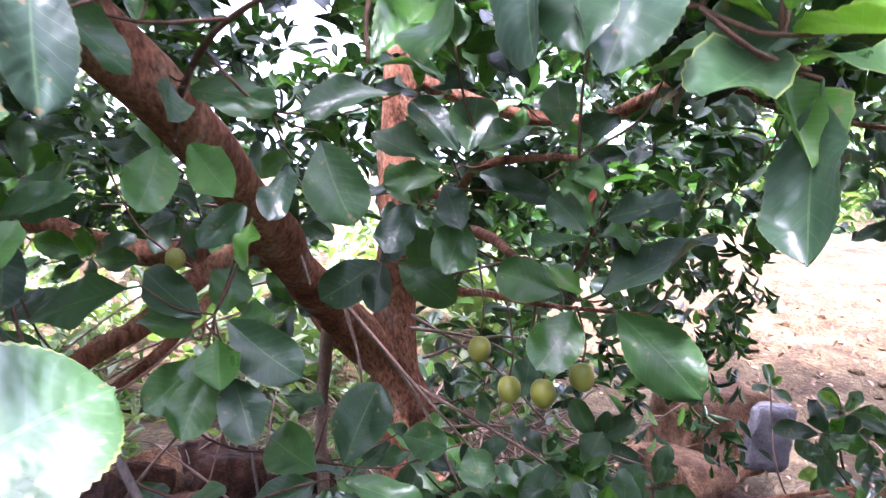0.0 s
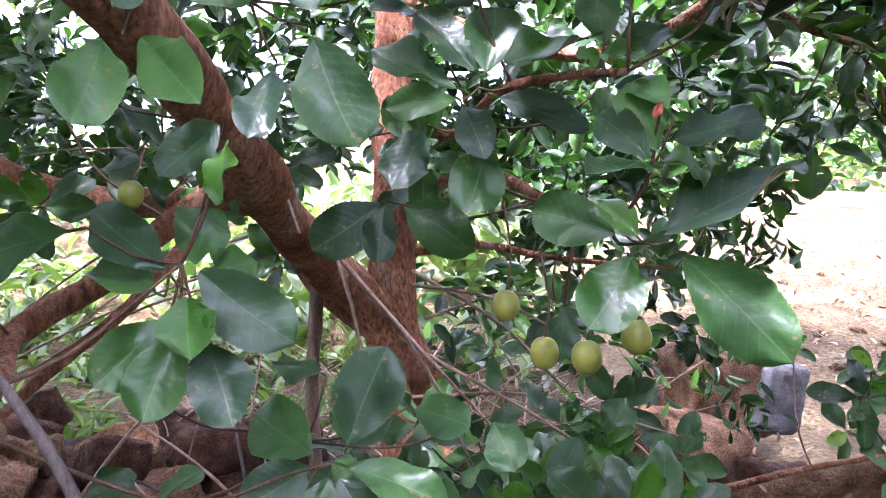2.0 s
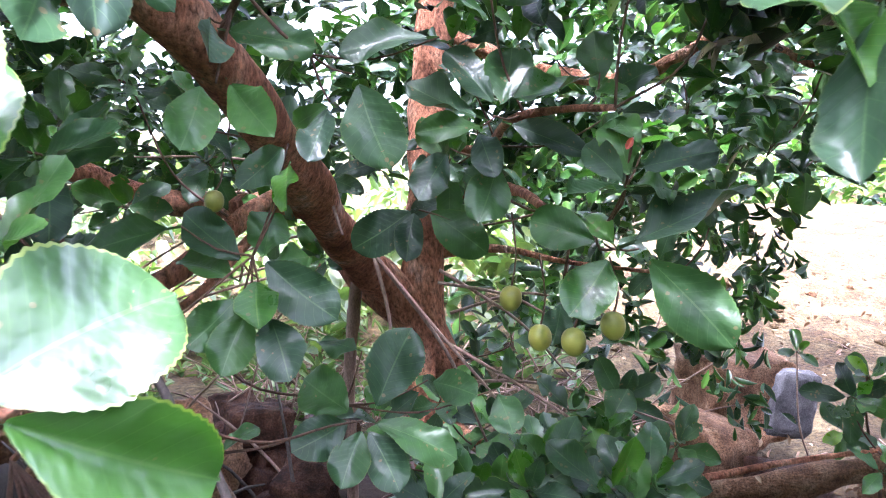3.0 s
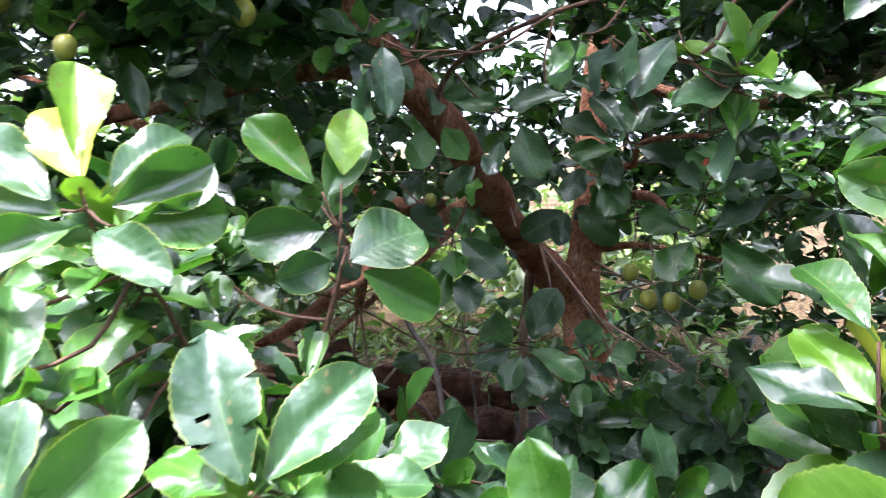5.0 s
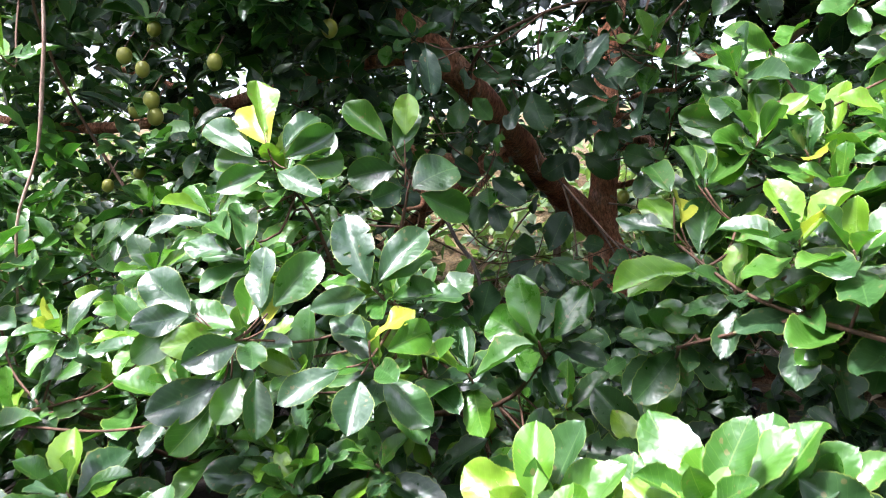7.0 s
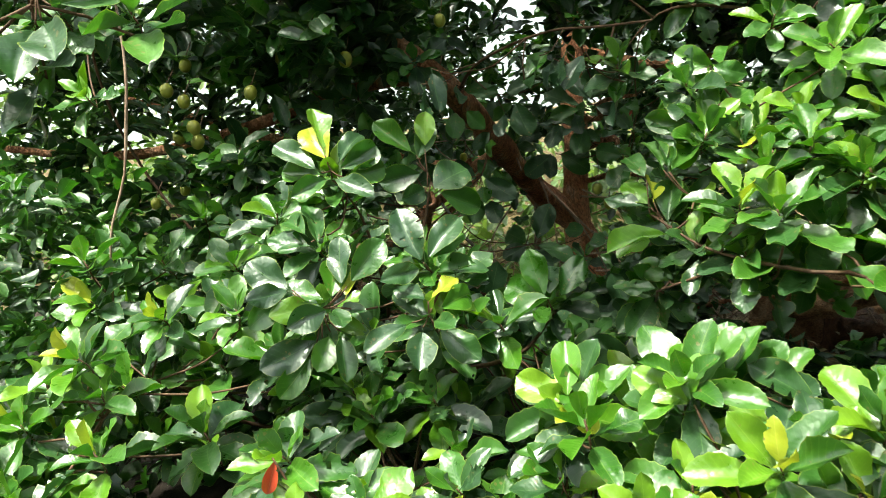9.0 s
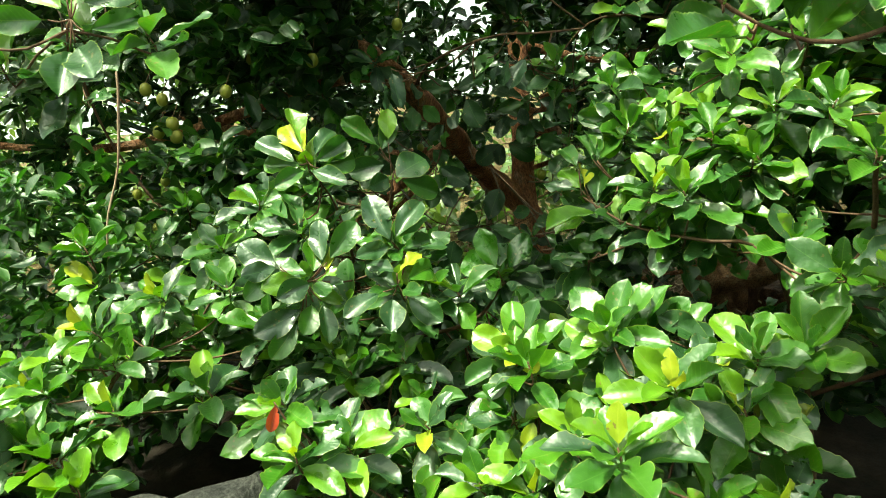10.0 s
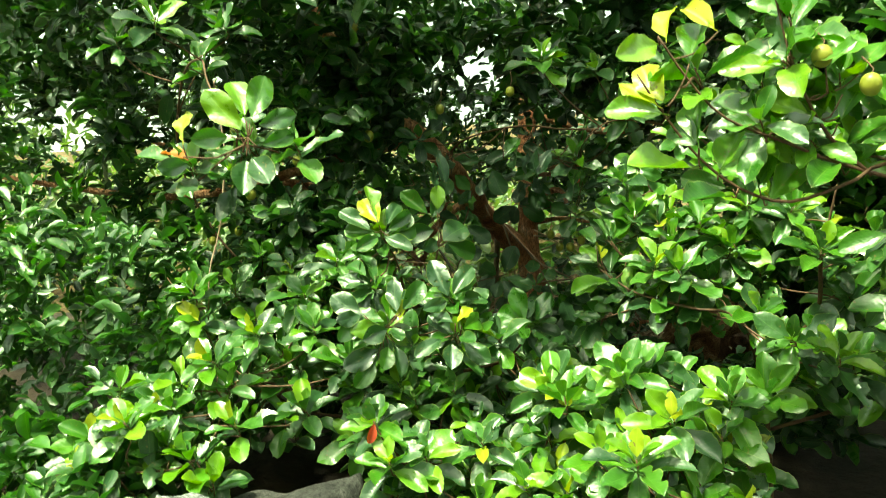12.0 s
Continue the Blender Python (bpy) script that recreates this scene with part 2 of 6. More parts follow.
def tube(points, radii, sides=8, step=0.05, gnarl=0.0, seed=0.0):
    """Vertices and faces of a tapered, slightly crooked stem with closed ends."""
    line = smooth_line(points, radii, step)
    verts, faces = [], []
    side = Vector((0.31, 0.77, 0.23))
    for k, (v, r) in enumerate(line):
        ahead = (line[min(k + 1, len(line) - 1)][0] - line[max(k - 1, 0)][0]).normalized()
        side = (side - ahead * side.dot(ahead)).normalized()
        up = ahead.cross(side)
        for j in range(sides):
            a = 2 * math.pi * j / sides
            out = side * math.cos(a) + up * math.sin(a)
            lump = 1.0 + gnarl * noise.noise((v + out * r * 1.5) * (0.35 / max(r, 0.004)) + Vector((seed, 0, 0)))
            verts.append(v + out * r * lump)
    for k in range(len(line) - 1):
        for j in range(sides):
            a, b = k * sides + j, k * sides + (j + 1) % sides
            faces.append((a, b, b + sides, a + sides))
    faces.append(tuple(reversed(range(sides))))
    faces.append(tuple(range(len(verts) - sides, len(verts))))
    return verts, faces


def merged(pieces):
    verts, faces = [], []
    for v, f in pieces:
        k = len(verts)
        verts += v
        faces += [tuple(i + k for i in face) for face in f]
    return verts, faces


# ---- leaves ----
def blade(u):
    """Half the width of an obovate blade: a wedge at the base, round at the end."""
    if u <= 0 or u >= 1:
        return 0.0
    return 0.5 * math.sin(math.pi / 2 * u / 0.58) ** 0.95 if u < 0.58 else 0.5 * (1 - ((u - 0.58) / 0.42) ** 2.2) ** 0.54


def leaf_shape(seed, fold, curl, wave, rows, teeth, bites, cols):
    """An obovate leaf, one long and one wide, on a short stalk, its base at the origin and its tip at y = 1."""
    rnd = random.Random(seed)
    verts, uvs, faces = [], [], []
    stalk = 0.12
    n = len(cols)
    bitten = {(rnd.randrange(5, rows - 1), rnd.choice((-1, 1))) for _ in range(bites)}
    lean = rnd.uniform(-0.05, 0.05)
    for k in range(rows + 1):
        u = math.sin(math.pi / 2 * k / rows) ** 1.1
        w = max(blade(u), 0.016)
        y = stalk + (1 - stalk) * u
        for c in cols:
            edge = abs(c) == 1
            x = c * w * (1 + (teeth * (1 if k % 2 else -1) if edge else 0))
            x *= 1 + 0.10 * noise.noise(Vector((3.2 * u, 5.0 if c < 0 else 9.0, seed * 2.7))) * abs(c)
            if edge and (k, c) in bitten:
                x *= rnd.uniform(0.35, 0.6)
            ripple = math.sin(6.0 * u + 2.2 * c + seed) + 0.40 * math.sin(14.0 * u + 4.0 * c + seed * 1.7) * abs(c)
            z = fold * abs(x) - curl * u * u + 1.1 * wave * ripple * abs(c) * w * 2
            verts.append((x + lean * math.sin(math.pi * u), y - (0.02 * abs(c) if 0 < u < 1 else 0), z))
            uvs.append((0.5 + 0.5 * c, y))
    for k in range(rows):
        for j in range(n - 1):
            a = k * n + j
            faces.append((a, a + 1, a + 1 + n, a + n))
    if bites > 2:
        for _ in range(3):
            k, j = rnd.randrange(3, rows - 2), rnd.randrange(1, n - 2)
            hole = (k * n + j, k * n + j + 1, (k + 1) * n + j + 1, (k + 1) * n + j)
            if hole in faces and rnd.random() < 0.6:
                faces.remove(hole)
    s = len(verts)
    for x, y in ((-0.014, 0), (0.014, 0), (0.014, stalk + 0.02), (-0.014, stalk + 0.02)):
        verts += [(x, y, 0.010), (x, y, -0.012)]
        uvs += [(0.5, y)] * 2
    for a, b in ((0, 1), (1, 2), (2, 3), (3, 0)):
        faces.append((s + 2 * a, s + 2 * b, s + 2 * b + 1, s + 2 * a + 1))
    return verts, faces, uvs


SHAPES = [(1, 0.22, 0.06, 0.05), (2, 0.34, 0.12, 0.04), (3, 0.14, -0.04, 0.07), (4, 0.28, 0.17, 0.06), (5, 0.10, 0.08, 0.09), (6, 0.42, 0.04, 0.04), (7, 0.20, 0.22, 0.05), (8, 0.30, -0.06, 0.06)]


def leaf_set(name, material, bites=0, flat=1.0):
    made = []
    for rows, teeth, cols in ((17, 0.034, (-1, -0.5, 0, 0.5, 1)), (44, 0.020, (-1, -0.6, -0.25, 0, 0.25, 0.6, 1))):
        for seed, fold, curl, wave in SHAPES:
            v, f, uv = leaf_shape(seed, fold * flat, curl, wave * (2 - flat), rows, teeth, bites, cols)
            made.append(mesh_object(name, v, f, material, uv))
    return made


MATURE = leaf_set("leaf", M_MATURE)
DUSTY = leaf_set("leaf", M_TREE, 0, 0.45)
YOUNG = leaf_set("young_leaf", M_YOUNG)
SPRING = leaf_set("young_leaf", M_SPRING, 0, 0.6)
YELLOW = leaf_set("yellow_leaf", M_YELLOW, 1)
ORANGE = leaf_set("withered_leaf", M_ORANGE, 1)
RED = leaf_set("red_leaf", M_RED, 1)
BITTEN = leaf_set("bitten_leaf", M_MATURE, 4)
PLAIN = {id(MATURE): "", id(DUSTY): "", id(SPRING): "", id(YOUNG): "", id(YELLOW): "yellowing leaf", id(ORANGE): "orange withered leaf", id(RED): "dying red leaf", id(BITTEN): "leaf with insect bites"}
SPRIGS = []
BOUGHS = {}
dice = random.Random(7)


def leaf_matrix(base, tip, width, face):
    y = Vector(tip) - Vector(base)
    length = y.length
    y = y.normalized()
    z = Vector(face)
    z = (z - y * z.dot(y))
    z = z.normalized() if z.length > 1e-4 else y.orthogonal().normalized()
    x = y.cross(z)
    m = Matrix((x * width * 1.02, y * length * 1.08, z * length)).transposed().to_4x4()
    m.translation = Vector(base) - y * length * 0.08
    return m


def sprig(host, x, y, z, up=None):
    """A leafy twig of a plant; its wood is laid once its leaves are known."""
    ob = attach(new("twig", bpy.data.meshes.new("twig")), host)
    SPRIGS.append((ob, host, Vector((x, y, z)), [], up))
    return SPRIGS[-1]


def leaf(s, base, tip, width, face, kind, fine=len(SHAPES)):
    shape = dice.randrange(len(SHAPES)) + fine
    kind = DUSTY if kind is MATURE and s[1].name == "fruit_tree" else SPRING if kind is YOUNG and s[1].name == "fruit_tree" else kind
    ob = part("leaf", kind[shape], s[0], PLAIN[id(kind)])
    ob.matrix_basis = leaf_matrix(base, tip, width, face)
    s[3].append(ob.matrix_basis.translation.copy())
    return ob


def rosette(host, x, y, z, count, size, lean=(0.15, -0.55, 0.8), young=0.25, yellow=0.0, spread=1.0, tips=0):
    """Leaves in a spiral round a twig's end: outer ones wide and old, inner ones upright and young."""
    up = (Vector(lean) + Vector([dice.uniform(-0.3, 0.3) for _ in range(3)])).normalized()
    s = sprig(host, x, y, z, up)
    a = up.orthogonal().normalized()
    b = up.cross(a)
    turn = dice.uniform(0, 6.28)
    for k in range(count):
        t = k / max(1, count - 1)
        phi = turn + k * 2.4 + dice.uniform(-0.25, 0.25)
        out = a * math.cos(phi) + b * math.sin(phi)
        rise = radians(spread * (18 + 78 * t ** 0.75) + dice.uniform(-9, 9))
        way = up * math.cos(rise) + out * math.sin(rise) + Vector((0, 0, -0.16 * t))
        way.normalize()
        length = size * (0.58 + 0.42 * min(1, t * 1.7)) * dice.uniform(0.8, 1.12)
        base = Vector((x, y, z)) - up * (0.03 * t) + out * 0.003
        face = up * math.sin(rise) - out * math.cos(rise) + Vector((dice.uniform(-0.3, 0.3), dice.uniform(-0.3, 0.3), 0.25))
        r = dice.random()
        kind = YELLOW if k < tips or r < yellow and t < 0.5 else YOUNG if t < 0.45 and r < young + 0.35 or r < young * 0.5 else BITTEN if r > 0.87 else MATURE
        leaf(s, base, base + way * length, length * dice.uniform(0.40, 0.52), face, kind, 0)
    return s


def bough(host, name, points, radii, material=None, sides=8, gnarl=0.25, label="", joins=True):
    """A limb of a plant. Twigs seek the nearest limb of their plant."""
    v, f = tube(points, radii, sides, max(0.02, radii[0] * 0.8), gnarl, len(points) + radii[0] * 100)
    ob = part(name, mesh_object(name, v, f, material or M_BARK), host, label)
    if joins:
        BOUGHS.setdefault(host.name, []).extend(v for v, r in smooth_line(points, radii, 0.03))
    return ob


def hollow(x, y, z):
    """The dark caves in the shrubs, where no leaf grows."""
    under_ledge = 0.19 < x < 0.66 and y > -0.08 and abs(z - 1.235 + 0.15 * y) < 0.06
    by_road = x > 0.56 and y > -0.14 and z < 1.10 - 0.25 * y
    over_rocks = 0.0 < -0.17 - 0.65 * (y + 0.2) - x < 0.32 and y > -0.24 and z < 1.03 - 0.35 * (y + 0.2)
    behind = 0.19 < x < 0.70 and y > 0.05 and 1.0 < z < 1.26 - 0.1 * y
    return under_ledge or behind or by_road or over_rocks


def fill(host, n, low, high, keep, lean, young, yellow=0.03, count=9, size=0.078, apart=0.05):
    """Rosettes at random places of a stretch of a shrub, none too near another."""
    placed = []
    for _ in range(n * 12):
        p = Vector([dice.uniform(a, b) for a, b in zip(low, high)])
        if len(placed) < n and keep(*p) and not hollow(*p) and all((p - q).length > apart for q in placed):
            placed.append(p)
            rosette(host, p.x, p.y, p.z, count, size * dice.uniform(0.88, 1.1), lean, young, yellow)


def lay_twigs():
    for ob, host, centre, bases, up in SPRIGS:
        near = BOUGHS[host.name]
        below = [q for q in near if q.z < centre.z + 0.15] or near
        root = min(below, key=lambda q: (q - centre).length + 0.4 * max(0, q.z - centre.z))
        away = (root - centre).length
        bend = (root + centre) / 2 + Vector((dice.uniform(-0.1, 0.1), dice.uniform(-0.1, 0.1), -0.12)) * away
        mid = centre - up * 0.034 if up else centre + (bend - centre) * 0.3
        stem = [tube([root, bend, mid, centre], [0.0016 + 0.0012 * min(1, away), 0.0017, 0.0015, 0.0012], 6, 0.02)]
        for b in bases:
            gap = (b - centre).length
            if gap > (0.05 if up else 0.016):
                start = mid.lerp(centre, 0.6)
                if gap > 0.035:
                    start = min(near, key=lambda q: (q - b).length)
                    start = start if (start - b).length < gap else centre
                v, f = tube([start, (start + b) / 2 - Vector((0, 0, 0.1 * gap)), b], [0.0013, 0.0012, 0.0010], 5, 0.02)
                part("leaf_stalk", mesh_object("leaf_stalk", v, f, M_TWIG), ob)
        v, f = merged(stem)
        me = mesh_object("twig", v, f, M_TWIG)
        ob.data = me


def simple_leaf(rows=5, fold=0.3, curl=0.15):
    """A light leaf for masses that no one could count."""
    verts, uvs, faces = [], [], []
    for k in range(rows + 1):
        u = math.sin(math.pi / 2 * k / rows)
        w = max(0.02, blade(u))
        for c in (-1, 0, 1):
            verts.append((c * w, u, fold * abs(c * w) - curl * u * u))
            uvs.append((0.5 + 0.5 * c, u))
    for k in range(rows):
        for j in range(2):
            a = k * 3 + j
            faces.append((a, a + 1, a + 4, a + 3))
    return np.array(verts), np.array(faces), np.array(uvs)


def foliage(name, spots, per, size, material, label, parent=None, category="foliage", droop=0.2, seed=1, lean=(0, -0.3, 0.8), around=0.05, slim=0.46, rows=4):
    """One mesh of many leaves that stand in tufts at the given places."""
    if name == "leaves":
        spots = [p for p in spots if not hollow(*p)]
    rng = np.random.default_rng(seed)
    tv, tf, tuv = simple_leaf(rows)
    n = len(spots) * per
    centre = np.repeat(np.asarray(spots, float), per, axis=0) + rng.normal(0, around * 0.35, (n, 3))
    up = np.repeat(rng.normal(0, 0.45, (len(spots), 3)) + np.array(lean), per, axis=0)
    up /= np.linalg.norm(up, axis=1)[:, None]
    out = rng.normal(0, 1, (n, 3))
    out -= up * (out * up).sum(1)[:, None]
    out /= np.linalg.norm(out, axis=1)[:, None]
    rise = rng.uniform(0.3, 1.75, n)[:, None]
    y = up * np.cos(rise) + out * np.sin(rise)
    y[:, 2] -= droop
    y /= np.linalg.norm(y, axis=1)[:, None]
    z = up * np.sin(rise) - out * np.cos(rise) + rng.normal(0, 0.35, (n, 3)) + np.array((0, 0, 0.2))
    z -= y * (z * y).sum(1)[:, None]
    z /= np.linalg.norm(z, axis=1)[:, None]
    x = np.cross(y, z)
    length = size * rng.uniform(0.65, 1.15, n)
    wide = length * rng.uniform(slim - 0.08, slim + 0.08, n)
    pts = centre[:, None] + x[:, None] * (tv[None, :, 0:1] * wide[:, None, None]) + y[:, None] * (tv[None, :, 1:2] * length[:, None, None]) + z[:, None] * (tv[None, :, 2:3] * length[:, None, None])
    faces = (tf[None] + (np.arange(n) * len(tv))[:, None, None]).reshape(-1, 4)
    me = mesh_object(name, pts.reshape(-1, 3).tolist(), faces.tolist(), material, np.tile(tuv, (n, 1)))
    if parent is not None:
        return tagged(part(name, me, parent), label, kind="stuff")
    return tagged(new(name, me), label, category, kind="stuff")


def cloud(n, low, high, seed, keep=None):
    """Random places in a box, of which keep() may refuse some."""
    rng = np.random.default_rng(seed)
    out = []
    while len(out) < n:
        p = rng.uniform(low, high)
        if keep is None or keep(*p):
            out.append(p)
    return np.array(out)


# ---- ground ----
def height(x, y):
    """A roadside step of boulders, a shady terrace, and a bare bank that climbs beyond."""
    def ease(a, b, v):
        u = min(1, max(0, (v - a) / (b - a)))
        return u * u * (3 - 2 * u)

    z = 0.80 * ease(-1.05, -0.35, y)
    z += 0.92 * ease(2.3, 6.5, y) * (1 if x > -8 else 0.6)
    z += 6.0 * ease(9, 60, y)
    z -= 0.40 * math.exp(-((x - 0.98) ** 2 / 0.16 + (y - 0.12) ** 2 / 0.16)) + 0.36 * math.exp(-((x + 0.18) ** 2 / 0.09 + (y + 0.10) ** 2 / 0.045))
    z += 0.17 * math.exp(-((x - 1.15) ** 2 / 0.14 + (y - 1.78) ** 2 / 0.06))
    near = math.exp(-((x * x + y * y) / 90))
    z += near * (0.05 * noise.noise(Vector((x * 1.7, y * 1.7, 0))) + 0.025 * noise.noise(Vector((x * 6, y * 6, 3))) + 0.12 * noise.noise(Vector((x * 0.5, y * 0.5, 7))))
    return z


def build_ground():
    fine = np.arange(-3, 7.01, 0.06)
    grow = np.cumsum(0.15 * 1.22 ** np.arange(36))
    line_x = np.concatenate([(-3 - grow)[::-1], fine, 7 + grow])
    line_y = np.concatenate([(-3 - grow)[::-1], fine, 7 + grow])
    verts = [(x, y, height(x, y)) for y in line_y for x in line_x]
    n = len(line_x)
    faces = [(k * n + j, k * n + j + 1, (k + 1) * n + j + 1, (k + 1) * n + j) for k in range(len(line_y) - 1) for j in range(n - 1)]
    me = mesh_object("ground", verts, faces, M_EARTH)
    # Everything but the bare bank takes the mould with shade in its colour.
    me.materials.append(M_SHADED_MOULD)
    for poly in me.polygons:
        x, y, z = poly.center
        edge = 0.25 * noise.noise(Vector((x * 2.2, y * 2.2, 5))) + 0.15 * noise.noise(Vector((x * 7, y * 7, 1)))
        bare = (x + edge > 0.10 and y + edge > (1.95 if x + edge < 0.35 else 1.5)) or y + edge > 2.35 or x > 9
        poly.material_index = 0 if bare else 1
    tagged(new("ground", me), "dry sandy earth with rubble and a bare bank", "ground", kind="structure")


def boulder(x, y, z, sx, sy, sz, seed, material, label, name="boulder", flat=0.35, turn=0.0):
    """A worn block: a sphere cut by random planes and roughened."""
    bm = bmesh.new()
    bmesh.ops.create_icosphere(bm, subdivisions=4, radius=1.0)
    rnd = random.Random(seed)
    cuts = [(Vector([rnd.gauss(0, 1) for _ in range(3)]).normalized(), rnd.uniform(0.5, 0.8)) for _ in range(9)]
    cuts.append((Vector((0, 0, 1)), flat + 0.3))
    for v in bm.verts:
        p = v.co.copy()
        for n, d in cuts:
            over = p.dot(n) - d
            if over > 0:
                p -= n * over * 0.92
        p *= 1 + 0.06 * noise.noise(p * 2.5 + Vector((seed, 0, 0))) + 0.03 * noise.noise(p * 8) + 0.014 * noise.noise(p * 19)
        v.co = (p.x * sx, p.y * sy, p.z * sz)
    for f in bm.faces:
        f.smooth = True
    me = bpy.data.meshes.new(name)
    bm.to_mesh(me)
    me.materials.append(material)
    ob = tagged(new(name, me), label, "rock")
    ob.matrix_world = Matrix.LocRotScale((x, y, z), Euler((0, 0, turn)), (1, 1, 1))
    return ob


def block(x, y, z, sx, sy, sz, seed, material, label, name="rock", tilt=(0, 0, 0)):
    """A broken block with flat faces, chipped edges and a rough skin."""
    bm = bmesh.new()
    bmesh.ops.create_cube(bm, size=2.0)
    bmesh.ops.subdivide_edges(bm, edges=bm.edges[:], cuts=17, use_grid_fill=True)
    shift = Vector((seed * 3.1, 0, 0))
    size = (sx * sy * sz) ** (1 / 3)
    for v in bm.verts:
        p = v.co.copy()
        rim = sorted(abs(c) for c in p)[1]
        p *= 1 - 0.10 * max(0, rim - 0.75) / 0.25 * (1 + 1.2 * noise.noise(p * 2.6 + shift))
        p = Vector((p.x * sx, p.y * sy, p.z * sz))
        q = p / size
        v.co = p + size * (0.16 * noise.noise_vector(q * 0.9 + shift) + 0.06 * noise.noise_vector(q * 3 + shift) + 0.025 * noise.noise_vector(q * 8 + shift))
    for f in bm.faces:
        f.smooth = True
    me = bpy.data.meshes.new(name)
    bm.to_mesh(me)
    me.materials.append(material)
    ob = tagged(new(name, me), label, "rock")
    ob.matrix_world = Matrix.LocRotScale((x, y, z), Euler(tilt), (1, 1, 1))
    return ob


build_ground()
# ---- plants: wood ----
tree = thing("fruit_tree", (-0.03, 1.40, 0.78), "small fruit tree with reddish-brown forked trunk and glossy green leaves", "tree")
left = thing("shrub", (-0.30, 0.36, 0.78), "dense evergreen shrub with glossy green and some yellow leaves", "shrub", "shrubs before the tree")
right = thing("shrub", (0.66, 0.36, 0.78), "bushy evergreen shrub with bright young green leaves over a dark hollow", "shrub", "shrubs before the tree")
upper = thing("shrub", (1.38, -0.10, 0.76), "tall shrub with long arching leafy twigs and yellow-green young leaves", "shrub", "shrubs before the tree")

bough(tree, "trunk", [(-0.022, 1.414, 0.725), (-0.055, 1.407, 0.956), (-0.097, 1.423, 1.127), (-0.130, 1.448, 1.309), (-0.133, 1.493, 1.531), (-0.148, 1.566, 1.815), (-0.107, 1.693, 2.422), (-0.016, 1.756, 3.229)],
      [0.060, 0.052, 0.050, 0.045, 0.040, 0.036, 0.030, 0.016], sides=18, gnarl=0.22, label="reddish-brown trunk")
bough(tree, "limb", [(-0.078, 1.432, 1.188), (-0.140, 1.438, 1.298), (-0.225, 1.373, 1.391), (-0.242, 1.190, 1.470), (-0.248, 1.037, 1.539), (-0.255, 0.905, 1.596), (-0.272, 0.803, 1.649), (-0.331, 0.719, 1.721), (-0.441, 0.593, 1.858), (-0.582, 0.442, 2.135)],
      [0.040, 0.042, 0.038, 0.034, 0.033, 0.030, 0.031, 0.030, 0.026, 0.018], sides=16, gnarl=0.28, label="leaning reddish-brown limb")
bough(tree, "limb", [(-0.130, 1.469, 1.269), (-0.252, 1.494, 1.369), (-0.376, 1.549, 1.490), (-0.570, 1.621, 1.691), (-0.878, 1.716, 2.062), (-1.136, 1.748, 2.614)], [0.040, 0.040, 0.034, 0.028, 0.022, 0.014], sides=14)
bough(tree, "limb", [(-0.302, 0.761, 1.693), (-0.422, 0.748, 1.696), (-0.552, 0.726, 1.679), (-0.746, 0.673, 1.625), (-1.001, 0.568, 1.565), (-1.343, 0.561, 1.576), (-1.906, 0.497, 1.670)], [0.018, 0.017, 0.016, 0.016, 0.014, 0.012, 0.007], sides=10)
bough(tree, "limb", [(-0.252, 1.139, 1.501), (-0.369, 1.207, 1.491), (-0.481, 1.285, 1.487), (-0.591, 1.232, 1.500), (-0.711, 1.179, 1.548), (-1.011, 1.070, 1.612), (-1.514, 0.955, 1.785)], [0.024, 0.023, 0.022, 0.021, 0.020, 0.016, 0.008], sides=10)
bough(tree, "limb", [(-0.256, 1.108, 1.520), (-0.322, 1.067, 1.482), (-0.389, 0.987, 1.399), (-0.449, 0.937, 1.353), (-0.560, 0.847, 1.239), (-0.748, 0.736, 1.104)], [0.016, 0.015, 0.015, 0.015, 0.013, 0.009], sides=10)
bough(tree, "branch", [(-0.305, 1.048, 1.458), (-0.346, 0.959, 1.375), (-0.410, 0.889, 1.302), (-0.498, 0.809, 1.189)], [0.008, 0.007, 0.006, 0.004])
bough(tree, "branch", [(-0.246, 1.424, 1.377), (-0.259, 1.445, 1.307), (-0.265, 1.448, 1.166), (-0.258, 1.463, 0.986), (-0.245, 1.479, 0.745)], [0.013, 0.012, 0.012, 0.011, 0.010], M_PALE, label="pale dry shoot", joins=False)
bough(tree, "branch", [(-0.145, 1.510, 1.632), (-0.092, 1.391, 1.612), (-0.014, 1.322, 1.601), (0.038, 1.041, 1.614), (0.098, 0.952, 1.617), (0.160, 0.893, 1.612)], [0.012, 0.010, 0.008, 0.006, 0.005, 0.004])
bough(tree, "branch", [(-0.139, 1.585, 1.865), (0.063, 1.611, 1.798), (0.235, 1.555, 1.768), (0.347, 1.496, 1.806), (0.424, 1.476, 1.844), (0.559, 1.400, 1.762), (0.743, 1.355, 1.718)], [0.018, 0.016, 0.014, 0.013, 0.011, 0.006, 0.004])
bough(tree, "branch", [(-0.133, 1.493, 1.511), (-0.011, 1.394, 1.540), (0.054, 1.195, 1.526), (0.099, 0.975, 1.491), (0.142, 0.856, 1.468)], [0.014, 0.012, 0.008, 0.006, 0.004])
bough(tree, "branch", [(-0.112, 1.476, 1.410), (0.010, 1.417, 1.430), (0.141, 1.400, 1.411), (0.342, 1.455, 1.394)], [0.010, 0.008, 0.005, 0.003])
